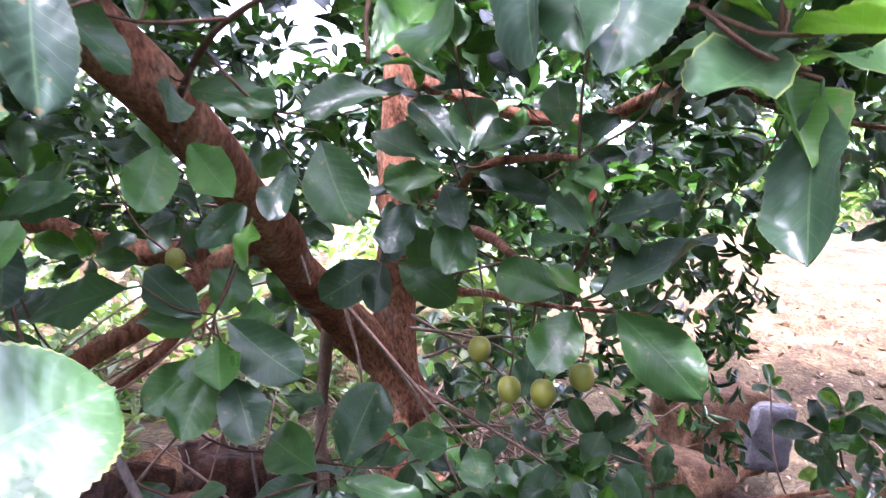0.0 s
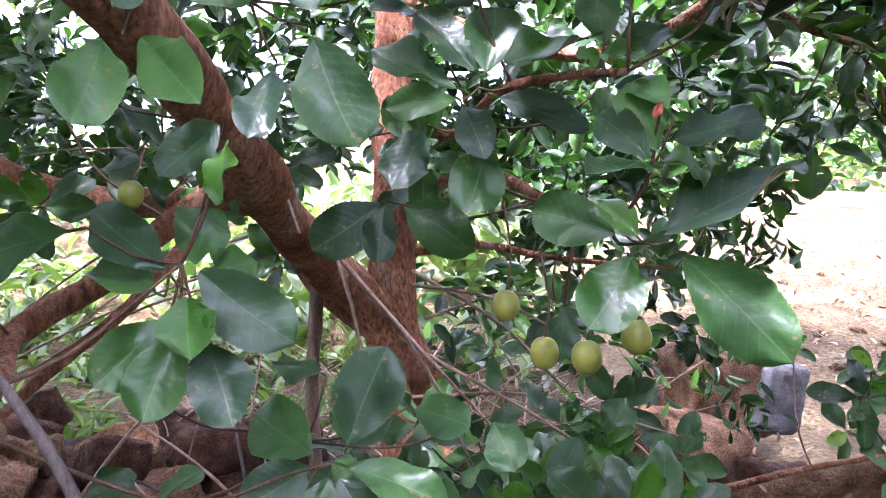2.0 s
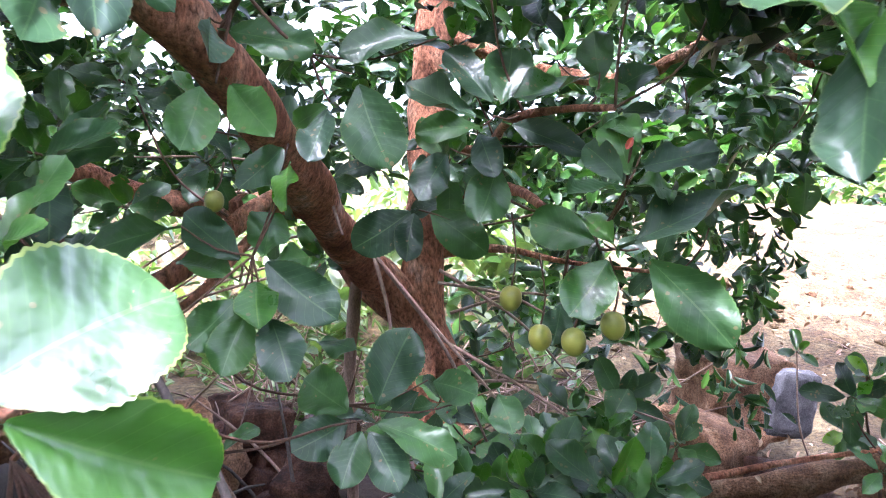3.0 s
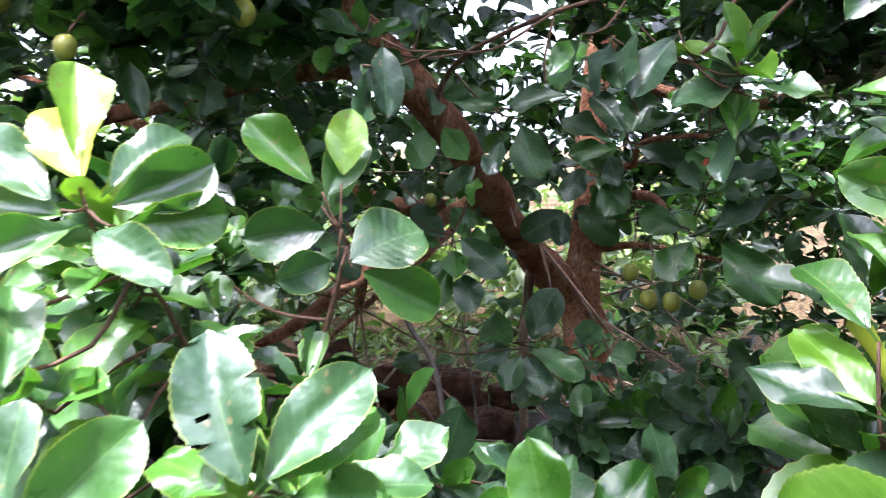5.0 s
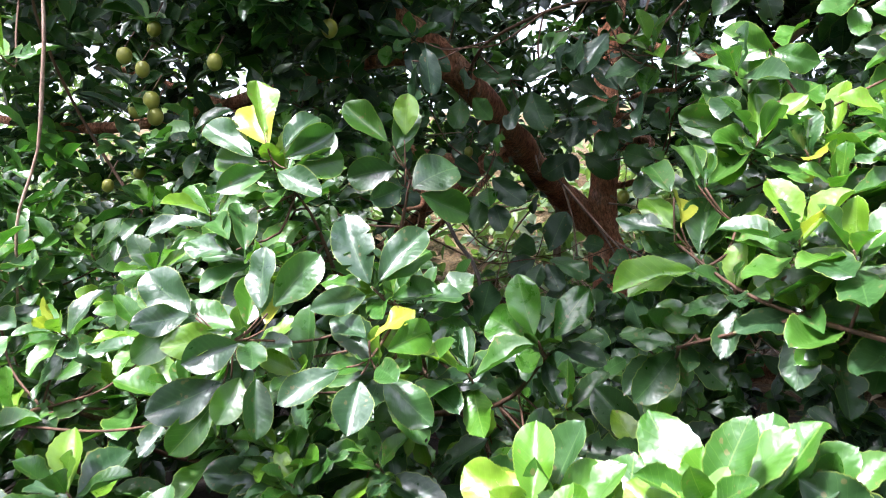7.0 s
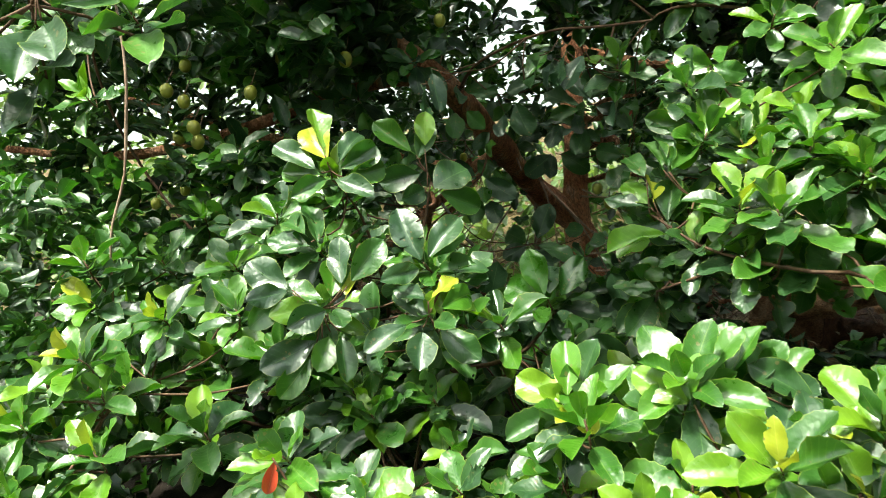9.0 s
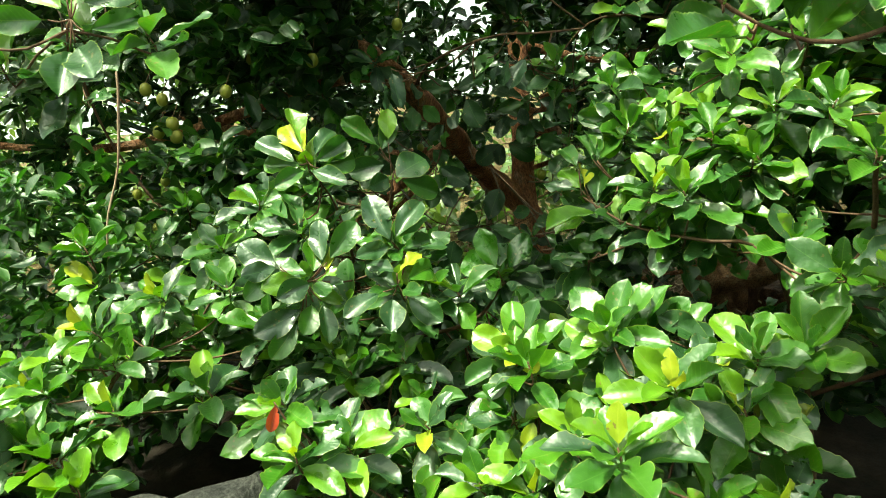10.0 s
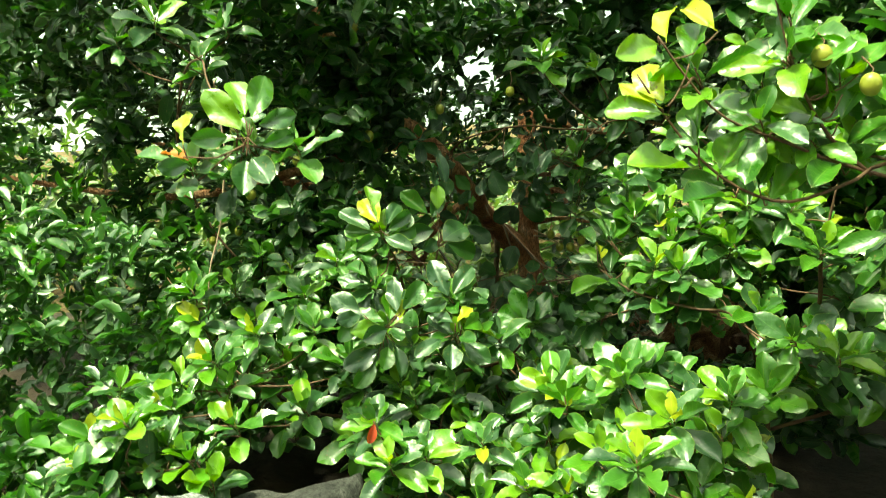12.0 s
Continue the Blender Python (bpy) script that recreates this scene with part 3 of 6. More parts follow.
bough(tree, "branch", [(-0.087, 1.423, 1.107), (0.046, 1.326, 1.066), (0.148, 1.259, 1.025), (0.317, 1.363, 1.029), (0.546, 1.468, 1.054), (0.747, 1.471, 1.097)], [0.012, 0.010, 0.009, 0.008, 0.006, 0.004])
bough(tree, "branch", [(-0.272, 0.803, 1.644), (-0.179, 0.683, 1.692), (-0.057, 0.584, 1.711), (0.066, 0.486, 1.710), (0.168, 0.408, 1.689), (0.270, 0.370, 1.679)], [0.0045, 0.0034, 0.003, 0.0026, 0.0024, 0.002], M_TWIG)
bough(tree, "branch", [(-0.442, 0.917, 1.353), (-0.326, 0.689, 1.318), (-0.265, 0.588, 1.377), (-0.239, 0.537, 1.406), (-0.191, 0.438, 1.384), (-0.159, 0.318, 1.381)], [0.009, 0.007, 0.006, 0.005, 0.004, 0.003])
bough(tree, "branch", [(-0.239, 0.588, 1.383), (-0.214, 0.590, 1.347), (-0.193, 0.591, 1.310), (-0.142, 0.594, 1.207), (-0.108, 0.626, 0.765)], [0.003, 0.0036, 0.0038, 0.004, 0.005], M_STICK, label="bare grey stick", joins=False)
for a, b, c in (((-0.169, 1.193, 1.419), (-0.064, 1.198, 1.302), (0.043, 1.152, 1.204)), ((-0.167, 1.203, 1.413), (-0.054, 1.209, 1.273), (0.018, 1.203, 1.133)), ((-0.177, 1.213, 1.423), (-0.145, 1.216, 1.303), (-0.134, 1.231, 1.122)),
                ((-0.208, 1.241, 1.464), (-0.186, 1.172, 1.442), (-0.169, 1.193, 1.419)), ((-0.089, 1.357, 1.367), (0.042, 1.360, 1.348), (0.155, 1.303, 1.298)), ((-0.089, 1.376, 1.388), (0.053, 1.361, 1.308), (0.154, 1.365, 1.209)),
                ((-0.069, 1.399, 1.308), (0.071, 1.421, 1.350), (0.212, 1.455, 1.312)), ((-0.248, 1.189, 1.522), (-0.216, 1.109, 1.491), (-0.184, 1.041, 1.454))):
    bough(tree, "branch", [a, b, c], [0.0032, 0.0028, 0.002], M_PALE, 6, 0.1, "thin bare twig", False)

for k in range(16):
    a, away = ((-0.09, 1.41, 1.14), 1) if k % 2 else ((-0.36, 1.55, 1.46), -1)
    a = Vector(a) + Vector((dice.uniform(0, 0.02), -0.02, dice.uniform(-0.12, 0.12)))
    c = a + Vector((away * dice.uniform(0.15, 0.5), dice.uniform(-0.25, 0.1), dice.uniform(-0.42, 0.02)))
    m = (a + c) / 2 + Vector((dice.uniform(-0.03, 0.03), dice.uniform(-0.03, 0.03), dice.uniform(0.0, 0.05)))
    bough(tree, "branch", [a, m, c], [0.0034, 0.0026, 0.0016], M_PALE, 6, 0.1, "thin bare twig", False)

sapling = thing("sapling", (0.86, 1.74, 0.86), "young shrub with round dull green leaves beside the log", "shrub")
bough(sapling, "stem", [(0.86, 1.74, 0.80), (0.84, 1.74, 0.95), (0.80, 1.72, 1.08), (0.79, 1.71, 1.18)], [0.0045, 0.004, 0.003, 0.002], M_TWIG)
bough(sapling, "stem", [(0.87, 1.74, 0.82), (0.91, 1.72, 1.0), (0.93, 1.69, 1.15), (0.94, 1.66, 1.28), (0.91, 1.62, 1.37)], [0.0045, 0.004, 0.0032, 0.0028, 0.002], M_TWIG)
bough(sapling, "stem", [(0.80, 1.80, 0.82), (0.72, 1.86, 1.0), (0.70, 1.87, 1.20)], [0.003, 0.0025, 0.0016], M_PALE)

bough(left, "stem", [(-0.30, 0.36, 0.74), (-0.26, 0.30, 1.0), (-0.20, 0.22, 1.20), (-0.18, 0.12, 1.36), (-0.19, 0.06, 1.43)], [0.0054, 0.0042, 0.0036, 0.0024, 0.0012], M_TWIG)
bough(left, "stem", [(-0.26, 0.30, 0.98), (-0.12, 0.22, 1.08), (-0.02, 0.12, 1.18), (0.0, 0.03, 1.28)], [0.0066, 0.0054, 0.0036, 0.0018], M_TWIG)
bough(left, "stem", [(-0.12, 0.22, 1.08), (0.04, 0.22, 1.12), (0.12, 0.19, 1.20)], [0.0048, 0.0036, 0.0018], M_TWIG)
bough(left, "stem", [(-0.28, 0.34, 0.86), (-0.15, 0.15, 0.92), (-0.06, 0.0, 0.98), (-0.02, -0.15, 1.0), (0.0, -0.28, 1.02)], [0.0042, 0.0036, 0.0030, 0.0024, 0.0012], M_TWIG)
bough(left, "stem", [(-0.29, 0.34, 0.92), (-0.45, 0.12, 1.0), (-0.48, -0.05, 1.12), (-0.46, -0.18, 1.12), (-0.42, -0.36, 1.04), (-0.60, -0.42, 1.02)], [0.0048, 0.0036, 0.0030, 0.0024, 0.0018, 0.0012], M_TWIG)
bough(left, "stem", [(-0.45, 0.14, 1.0), (-0.62, 0.12, 1.14), (-0.72, 0.06, 1.26), (-0.82, 0.10, 1.34)], [0.0036, 0.0030, 0.0024, 0.0012], M_TWIG)
bough(left, "stem", [(-0.80, 0.15, 1.75), (-0.66, 0.0, 1.84), (-0.50, -0.16, 1.83), (-0.36, -0.34, 1.74), (-0.23, -0.44, 1.62)], [0.0030, 0.0028, 0.0024, 0.0018, 0.0012], M_TWIG)
bough(left, "stem", [(-0.20, 0.22, 1.20), (-0.15, 0.27, 1.32), (-0.12, 0.27, 1.43)], [0.0048, 0.0036, 0.0018], M_TWIG)
bough(left, "stem", [(-0.45, 0.32, 1.10), (-0.85, 0.36, 1.45), (-0.84, 0.20, 1.72), (-0.60, 0.02, 1.90)], [0.0040, 0.0034, 0.0028, 0.0012], M_TWIG)

bough(right, "stem", [(0.66, 0.36, 0.74), (0.64, 0.34, 1.05), (0.56, 0.28, 1.30), (0.44, 0.25, 1.46), (0.38, 0.24, 1.55)], [0.0062, 0.0050, 0.0037, 0.0025, 0.0012], M_TWIG)
bough(right, "stem", [(0.64, 0.34, 1.02), (0.62, 0.16, 1.18), (0.55, 0.05, 1.27), (0.492, 0.03, 1.281), (0.413, 0.06, 1.295), (0.356, 0.08, 1.314), (0.29, 0.10, 1.358)], [0.0040, 0.0034, 0.0030, 0.0026, 0.0022, 0.0018, 0.0014], M_TWIG, label="reddish leafy twig")
bough(right, "stem", [(0.413, 0.06, 1.293), (0.35, 0.075, 1.27), (0.298, 0.08, 1.251)], [0.0022, 0.0018, 0.0013], M_TWIG)
bough(right, "stem", [(0.65, 0.35, 0.90), (0.56, 0.12, 0.96), (0.48, -0.10, 1.02), (0.42, -0.24, 1.05), (0.38, -0.36, 1.02)], [0.0050, 0.0043, 0.0037, 0.0025, 0.0012], M_TWIG)
bough(right, "stem", [(0.56, 0.12, 0.96), (0.36, 0.0, 1.0), (0.24, -0.10, 1.06), (0.21, -0.14, 1.11)], [0.0056, 0.0043, 0.0031, 0.0019], M_TWIG)
bough(right, "stem", [(0.63, 0.30, 1.10), (0.72, 0.15, 1.25), (0.72, 0.06, 1.38), (0.74, 0.02, 1.52)], [0.0062, 0.0050, 0.0037, 0.0019], M_TWIG)
bough(right, "stem", [(0.66, 0.35, 0.95), (0.78, 0.20, 1.05), (0.86, 0.10, 1.15), (1.0, 0.15, 1.35), (1.05, 0.2, 1.7)], [0.0050, 0.0043, 0.0037, 0.0025, 0.0012], M_TWIG)
bough(right, "stem", [(0.58, 0.29, 1.26), (0.66, 0.40, 1.55), (0.72, 0.45, 1.85), (0.80, 0.45, 2.2)], [0.0037, 0.0031, 0.0025, 0.0012], M_TWIG)
bough(right, "stem", [(0.66, 0.40, 1.52), (0.48, 0.42, 1.66), (0.30, 0.40, 1.70), (0.20, 0.38, 1.62)], [0.0050, 0.0037, 0.0025, 0.0012], M_TWIG)

bough(upper, "stem", [(1.367, -0.115, 0.736), (1.288, -0.171, 1.067), (1.109, -0.247, 1.357), (0.889, -0.325, 1.519), (0.735, -0.384, 1.547), (0.689, -0.404, 1.525), (0.602, -0.444, 1.498), (0.536, -0.464, 1.519), (0.485, -0.483, 1.562), (0.445, -0.502, 1.615), (0.410, -0.522, 1.671)],
      [0.0108, 0.0084, 0.0060, 0.0042, 0.0030, 0.0025, 0.0023, 0.0020, 0.0018, 0.0016, 0.0012], M_TWIG, label="arching brown twig")
bough(upper, "stem", [(0.889, -0.325, 1.519), (0.769, -0.375, 1.519), (0.669, -0.404, 1.547), (0.602, -0.433, 1.576), (0.521, -0.473, 1.611), (0.475, -0.502, 1.659), (0.437, -0.521, 1.717)], [0.0036, 0.0030, 0.0025, 0.0022, 0.0018, 0.0016, 0.0012], M_TWIG, label="arching brown twig")
bough(upper, "stem", [(0.709, -0.394, 1.530), (0.656, -0.403, 1.584), (0.615, -0.422, 1.662), (0.591, -0.421, 1.757), (0.580, -0.431, 1.820)], [0.0030, 0.0025, 0.0021, 0.0018, 0.0012], M_TWIG, label="upright brown twig")
bough(upper, "stem", [(1.109, -0.247, 1.357), (0.990, -0.204, 1.617), (0.890, -0.152, 1.816), (0.851, -0.100, 2.016)], [0.0054, 0.0042, 0.0030, 0.0018], M_TWIG)

# ---- plants: the leaves of the twigs that stand out ----
s = sprig(tree, -0.210, 0.677, 1.594)
leaf(s, (-0.198, 0.678, 1.595), (-0.143, 0.639, 1.545), 0.039, (-0.22, -0.87, 0.45), MATURE)
leaf(s, (-0.223, 0.677, 1.593), (-0.219, 0.631, 1.532), 0.045, (0.50, -0.67, 0.55), MATURE)
s = sprig(tree, -0.139, 0.725, 1.630)
leaf(s, (-0.094, 0.727, 1.607), (-0.057, 0.710, 1.527), 0.057, (0.02, -0.98, 0.21), MATURE)
leaf(s, (-0.120, 0.724, 1.582), (-0.124, 0.674, 1.529), 0.033, (0.01, -0.73, 0.69), MATURE)
leaf(s, (-0.222, 0.721, 1.651), (-0.127, 0.711, 1.631), 0.045, (-0.02, -0.92, 0.39), MATURE)
leaf(s, (-0.026, 0.733, 1.649), (-0.112, 0.712, 1.636), 0.041, (0.10, -0.80, 0.59), MATURE)
leaf(s, (-0.237, 0.721, 1.660), (-0.210, 0.668, 1.612), 0.035, (0.85, -0.06, 0.53), MATURE)
s = sprig(tree, -0.072, 0.992, 1.491)
leaf(s, (-0.079, 0.991, 1.491), (-0.152, 0.969, 1.438), 0.057, (0.23, -0.97, 0.10), MATURE)
leaf(s, (-0.077, 0.991, 1.489), (-0.078, 0.948, 1.430), 0.038, (0.14, -0.79, 0.59), MATURE)
leaf(s, (-0.060, 0.993, 1.491), (0.018, 0.979, 1.440), 0.055, (-0.08, -0.99, 0.13), MATURE)
s = sprig(tree, 0.005, 0.889, 1.561)
leaf(s, (0.009, 0.890, 1.580), (0.027, 0.839, 1.537), 0.037, (-0.32, -0.68, 0.66), MATURE)
leaf(s, (0.032, 0.890, 1.545), (0.015, 0.853, 1.476), 0.049, (0.11, -0.89, 0.45), MATURE)
leaf(s, (-0.025, 0.887, 1.557), (-0.049, 0.842, 1.502), 0.042, (0.33, -0.80, 0.51), MATURE)
s = sprig(tree, 0.019, 0.989, 1.613)
leaf(s, (0.029, 0.990, 1.625), (0.038, 1.024, 1.709), 0.060, (0.04, -0.93, 0.37), MATURE)
leaf(s, (0.021, 0.990, 1.627), (-0.048, 1.006, 1.700), 0.046, (0.16, -0.93, 0.35), MATURE)
leaf(s, (0.004, 0.988, 1.610), (-0.098, 1.001, 1.649), 0.050, (0.18, -0.71, 0.68), MATURE)
leaf(s, (0.001, 0.987, 1.600), (-0.071, 0.953, 1.588), 0.037, (0.39, -0.89, 0.26), MATURE)
leaf(s, (0.039, 0.990, 1.604), (0.140, 0.977, 1.575), 0.049, (0.04, -0.85, 0.53), MATURE)
s = sprig(tree, 0.145, 0.941, 1.644)
leaf(s, (0.138, 0.941, 1.657), (0.047, 0.918, 1.618), 0.046, (-0.20, -0.58, 0.79), YOUNG)
leaf(s, (0.138, 0.940, 1.638), (0.175, 0.894, 1.622), 0.028, (-0.44, -0.58, 0.69), YOUNG)
leaf(s, (0.147, 0.941, 1.646), (0.140, 0.986, 1.716), 0.046, (-0.28, -0.82, 0.50), MATURE)
leaf(s, (0.156, 0.941, 1.637), (0.215, 0.992, 1.674), 0.039, (0.29, -0.76, 0.58), MATURE)
s = sprig(tree, 0.169, 0.781, 1.531)
leaf(s, (0.167, 0.781, 1.527), (0.150, 0.822, 1.594), 0.039, (-0.37, -0.83, 0.42), MATURE)
leaf(s, (0.175, 0.784, 1.560), (0.150, 0.833, 1.598), 0.031, (-0.23, -0.66, 0.71), MATURE)
leaf(s, (0.174, 0.782, 1.538), (0.257, 0.819, 1.558), 0.043, (0.21, -0.78, 0.59), MATURE)
leaf(s, (0.162, 0.780, 1.522), (0.120, 0.822, 1.566), 0.034, (-0.48, -0.83, 0.30), MATURE)
leaf(s, (0.165, 0.780, 1.517), (0.105, 0.730, 1.511), 0.036, (0.21, -0.37, 0.90), MATURE)
leaf(s, (0.167, 0.780, 1.520), (0.219, 0.837, 1.525), 0.035, (0.39, -0.43, 0.81), YOUNG)
s = sprig(tree, 0.161, 0.795, 1.458)
leaf(s, (0.169, 0.796, 1.463), (0.297, 0.828, 1.519), 0.065, (-0.28, -0.43, 0.87), MATURE)
leaf(s, (0.187, 0.796, 1.452), (0.271, 0.776, 1.368), 0.061, (-0.21, -0.98, 0.03), MATURE)
leaf(s, (0.152, 0.794, 1.449), (0.113, 0.753, 1.395), 0.052, (0.09, -0.83, 0.55), YOUNG)
leaf(s, (0.157, 0.795, 1.460), (0.120, 0.837, 1.503), 0.032, (-0.02, -0.73, 0.69), YOUNG)
leaf(s, (0.140, 0.794, 1.464), (0.070, 0.822, 1.483), 0.043, (-0.34, -0.93, 0.09), MATURE)
s = sprig(tree, 0.113, 0.947, 1.387)
leaf(s, (0.113, 0.947, 1.387), (0.103, 0.902, 1.337), 0.034, (-0.04, -0.75, 0.67), MATURE)
s = sprig(tree, -0.193, 0.733, 1.438)
leaf(s, (-0.202, 0.732, 1.432), (-0.277, 0.754, 1.479), 0.042, (-0.04, -0.93, 0.38), MATURE)
leaf(s, (-0.183, 0.733, 1.435), (-0.192, 0.782, 1.485), 0.041, (0.29, -0.65, 0.70), MATURE)
leaf(s, (-0.183, 0.733, 1.435), (-0.105, 0.720, 1.384), 0.052, (0.04, -0.96, 0.30), MATURE)
leaf(s, (-0.182, 0.733, 1.429), (-0.150, 0.784, 1.441), 0.028, (0.36, -0.40, 0.84), MATURE)
leaf(s, (-0.188, 0.731, 1.415), (-0.166, 0.683, 1.377), 0.040, (0.10, -0.59, 0.80), YOUNG)
leaf(s, (-0.204, 0.729, 1.398), (-0.241, 0.694, 1.351), 0.042, (0.45, -0.84, 0.28), MATURE)
leaf(s, (-0.194, 0.730, 1.389), (-0.206, 0.695, 1.327), 0.043, (0.38, -0.83, 0.40), MATURE)
leaf(s, (-0.173, 0.731, 1.380), (-0.140, 0.688, 1.334), 0.046, (0.04, -0.73, 0.69), MATURE)
leaf(s, (-0.209, 0.730, 1.415), (-0.284, 0.770, 1.432), 0.039, (-0.11, -0.55, 0.83), MATURE)
leaf(s, (-0.273, 0.729, 1.462), (-0.370, 0.704, 1.439), 0.047, (0.05, -0.77, 0.63), MATURE)
leaf(s, (-0.166, 0.740, 1.545), (-0.188, 0.691, 1.506), 0.032, (0.67, -0.62, 0.40), MATURE)
leaf(s, (-0.161, 0.739, 1.528), (-0.154, 0.686, 1.489), 0.030, (-0.65, -0.51, 0.57), YOUNG)
s = sprig(tree, -0.097, 0.815, 1.262)
leaf(s, (-0.110, 0.815, 1.269), (-0.180, 0.845, 1.301), 0.056, (-0.15, -0.87, 0.49), MATURE)
leaf(s, (-0.111, 0.814, 1.261), (-0.160, 0.774, 1.237), 0.047, (0.42, -0.79, 0.46), MATURE)
leaf(s, (-0.086, 0.816, 1.261), (0.008, 0.804, 1.239), 0.045, (0.08, -0.71, 0.70), MATURE)
leaf(s, (-0.084, 0.816, 1.274), (-0.051, 0.839, 1.361), 0.058, (0.11, -0.97, 0.21), MATURE)
leaf(s, (-0.097, 0.815, 1.253), (-0.109, 0.777, 1.200), 0.042, (0.20, -0.83, 0.52), MATURE)
leaf(s, (-0.091, 0.816, 1.253), (-0.050, 0.788, 1.198), 0.045, (0.05, -0.88, 0.47), MATURE)
s = sprig(tree, -0.136, 0.888, 1.258)
leaf(s, (-0.035, 0.897, 1.291), (0.020, 0.855, 1.288), 0.041, (-0.53, -0.76, 0.38), MATURE)
leaf(s, (-0.122, 0.893, 1.323), (-0.183, 0.937, 1.328), 0.034, (-0.24, -0.43, 0.88), MATURE)
leaf(s, (0.042, 0.900, 1.282), (0.064, 0.856, 1.245), 0.039, (-0.24, -0.69, 0.68), MATURE)
leaf(s, (-0.290, 0.877, 1.195), (-0.365, 0.914, 1.207), 0.041, (-0.30, -0.76, 0.58), MATURE)
leaf(s, (-0.280, 0.877, 1.195), (-0.252, 0.923, 1.221), 0.027, (0.10, -0.53, 0.84), YOUNG)
s = sprig(tree, 0.165, 0.374, 1.612)
leaf(s, (0.216, 0.372, 1.575), (0.198, 0.340, 1.502), 0.036, (-0.62, -0.66, -0.42), MATURE)
leaf(s, (0.214, 0.377, 1.601), (0.182, 0.424, 1.620), 0.032, (-0.83, -0.56, -0.05), MATURE)
leaf(s, (0.208, 0.376, 1.585), (0.163, 0.418, 1.594), 0.028, (-0.43, -0.62, 0.67), MATURE)
leaf(s, (0.149, 0.374, 1.637), (0.120, 0.329, 1.574), 0.040, (0.09, -0.83, 0.54), MATURE)
leaf(s, (0.116, 0.373, 1.643), (0.107, 0.322, 1.585), 0.035, (-0.52, -0.60, 0.61), MATURE)
leaf(s, (0.092, 0.370, 1.633), (0.084, 0.318, 1.581), 0.034, (-0.75, -0.40, 0.54), MATURE)
s = sprig(tree, -0.098, 0.406, 1.639)
leaf(s, (-0.162, 0.402, 1.648), (-0.133, 0.376, 1.567), 0.041, (0.70, -0.57, 0.44), MATURE)
leaf(s, (-0.185, 0.400, 1.621), (-0.147, 0.355, 1.561), 0.038, (0.88, 0.20, 0.42), MATURE)
leaf(s, (0.054, 0.415, 1.648), (0.054, 0.368, 1.586), 0.036, (-0.87, -0.41, 0.30), MATURE)
s = sprig(tree, -0.012, 0.537, 1.628)
leaf(s, (-0.012, 0.537, 1.628), (0.037, 0.586, 1.643), 0.033, (0.25, -0.51, 0.83), MATURE)
leaf(s, (-0.012, 0.537, 1.628), (0.025, 0.581, 1.688), 0.038, (-0.08, -0.79, 0.61), YOUNG)
s = sprig(left, -0.184, 0.030, 1.454)
leaf(s, (-0.188, 0.030, 1.467), (-0.238, 0.054, 1.533), 0.051, (0.32, -0.79, 0.53), YELLOW)
leaf(s, (-0.194, 0.029, 1.482), (-0.233, 0.060, 1.552), 0.039, (0.77, -0.30, 0.56), YOUNG)
leaf(s, (-0.203, 0.021, 1.454), (-0.280, 0.018, 1.502), 0.042, (0.40, -0.69, 0.60), MATURE)
leaf(s, (-0.196, 0.024, 1.446), (-0.276, 0.035, 1.453), 0.037, (-0.09, -0.90, 0.43), YOUNG)
leaf(s, (-0.173, 0.036, 1.453), (-0.134, 0.096, 1.489), 0.042, (0.80, -0.59, 0.10), MATURE)
leaf(s, (-0.163, 0.040, 1.442), (-0.121, 0.102, 1.454), 0.039, (0.83, -0.56, 0.02), MATURE)
leaf(s, (-0.189, 0.026, 1.439), (-0.215, -0.034, 1.416), 0.032, (0.76, -0.49, 0.43), MATURE)
leaf(s, (-0.179, 0.031, 1.437), (-0.108, 0.014, 1.418), 0.035, (0.00, -0.73, 0.68), MATURE)
leaf(s, (-0.173, 0.037, 1.464), (-0.161, 0.093, 1.518), 0.036, (0.32, -0.70, 0.64), MATURE)
s = sprig(left, -0.121, 0.257, 1.446)
leaf(s, (-0.144, 0.250, 1.482), (-0.214, 0.237, 1.539), 0.042, (0.45, -0.81, 0.37), YOUNG)
leaf(s, (-0.124, 0.261, 1.491), (-0.124, 0.272, 1.555), 0.037, (0.49, -0.86, 0.16), YOUNG)
leaf(s, (-0.138, 0.256, 1.470), (-0.119, 0.284, 1.540), 0.040, (0.54, -0.84, 0.08), MATURE)
leaf(s, (-0.104, 0.265, 1.408), (-0.043, 0.316, 1.374), 0.046, (0.37, -0.88, 0.25), MATURE)
leaf(s, (-0.130, 0.252, 1.443), (-0.197, 0.214, 1.430), 0.050, (0.50, -0.86, -0.03), MATURE)
leaf(s, (-0.114, 0.260, 1.414), (-0.062, 0.310, 1.456), 0.068, (0.40, -0.72, 0.55), MATURE)
leaf(s, (-0.124, 0.252, 1.416), (-0.145, 0.189, 1.398), 0.037, (0.91, -0.37, 0.22), MATURE)
s = sprig(left, -0.188, -0.034, 1.345)
leaf(s, (-0.179, -0.030, 1.341), (-0.209, 0.003, 1.409), 0.037, (0.78, -0.34, 0.52), MATURE)
leaf(s, (-0.195, -0.037, 1.356), (-0.254, -0.005, 1.383), 0.033, (0.01, -0.64, 0.77), MATURE)
leaf(s, (-0.189, -0.036, 1.338), (-0.270, -0.026, 1.350), 0.038, (0.05, -0.62, 0.78), MATURE)
s = sprig(left, -0.131, -0.108, 1.256)
leaf(s, (-0.171, -0.125, 1.284), (-0.240, -0.121, 1.324), 0.048, (0.25, -0.83, 0.49), MATURE)
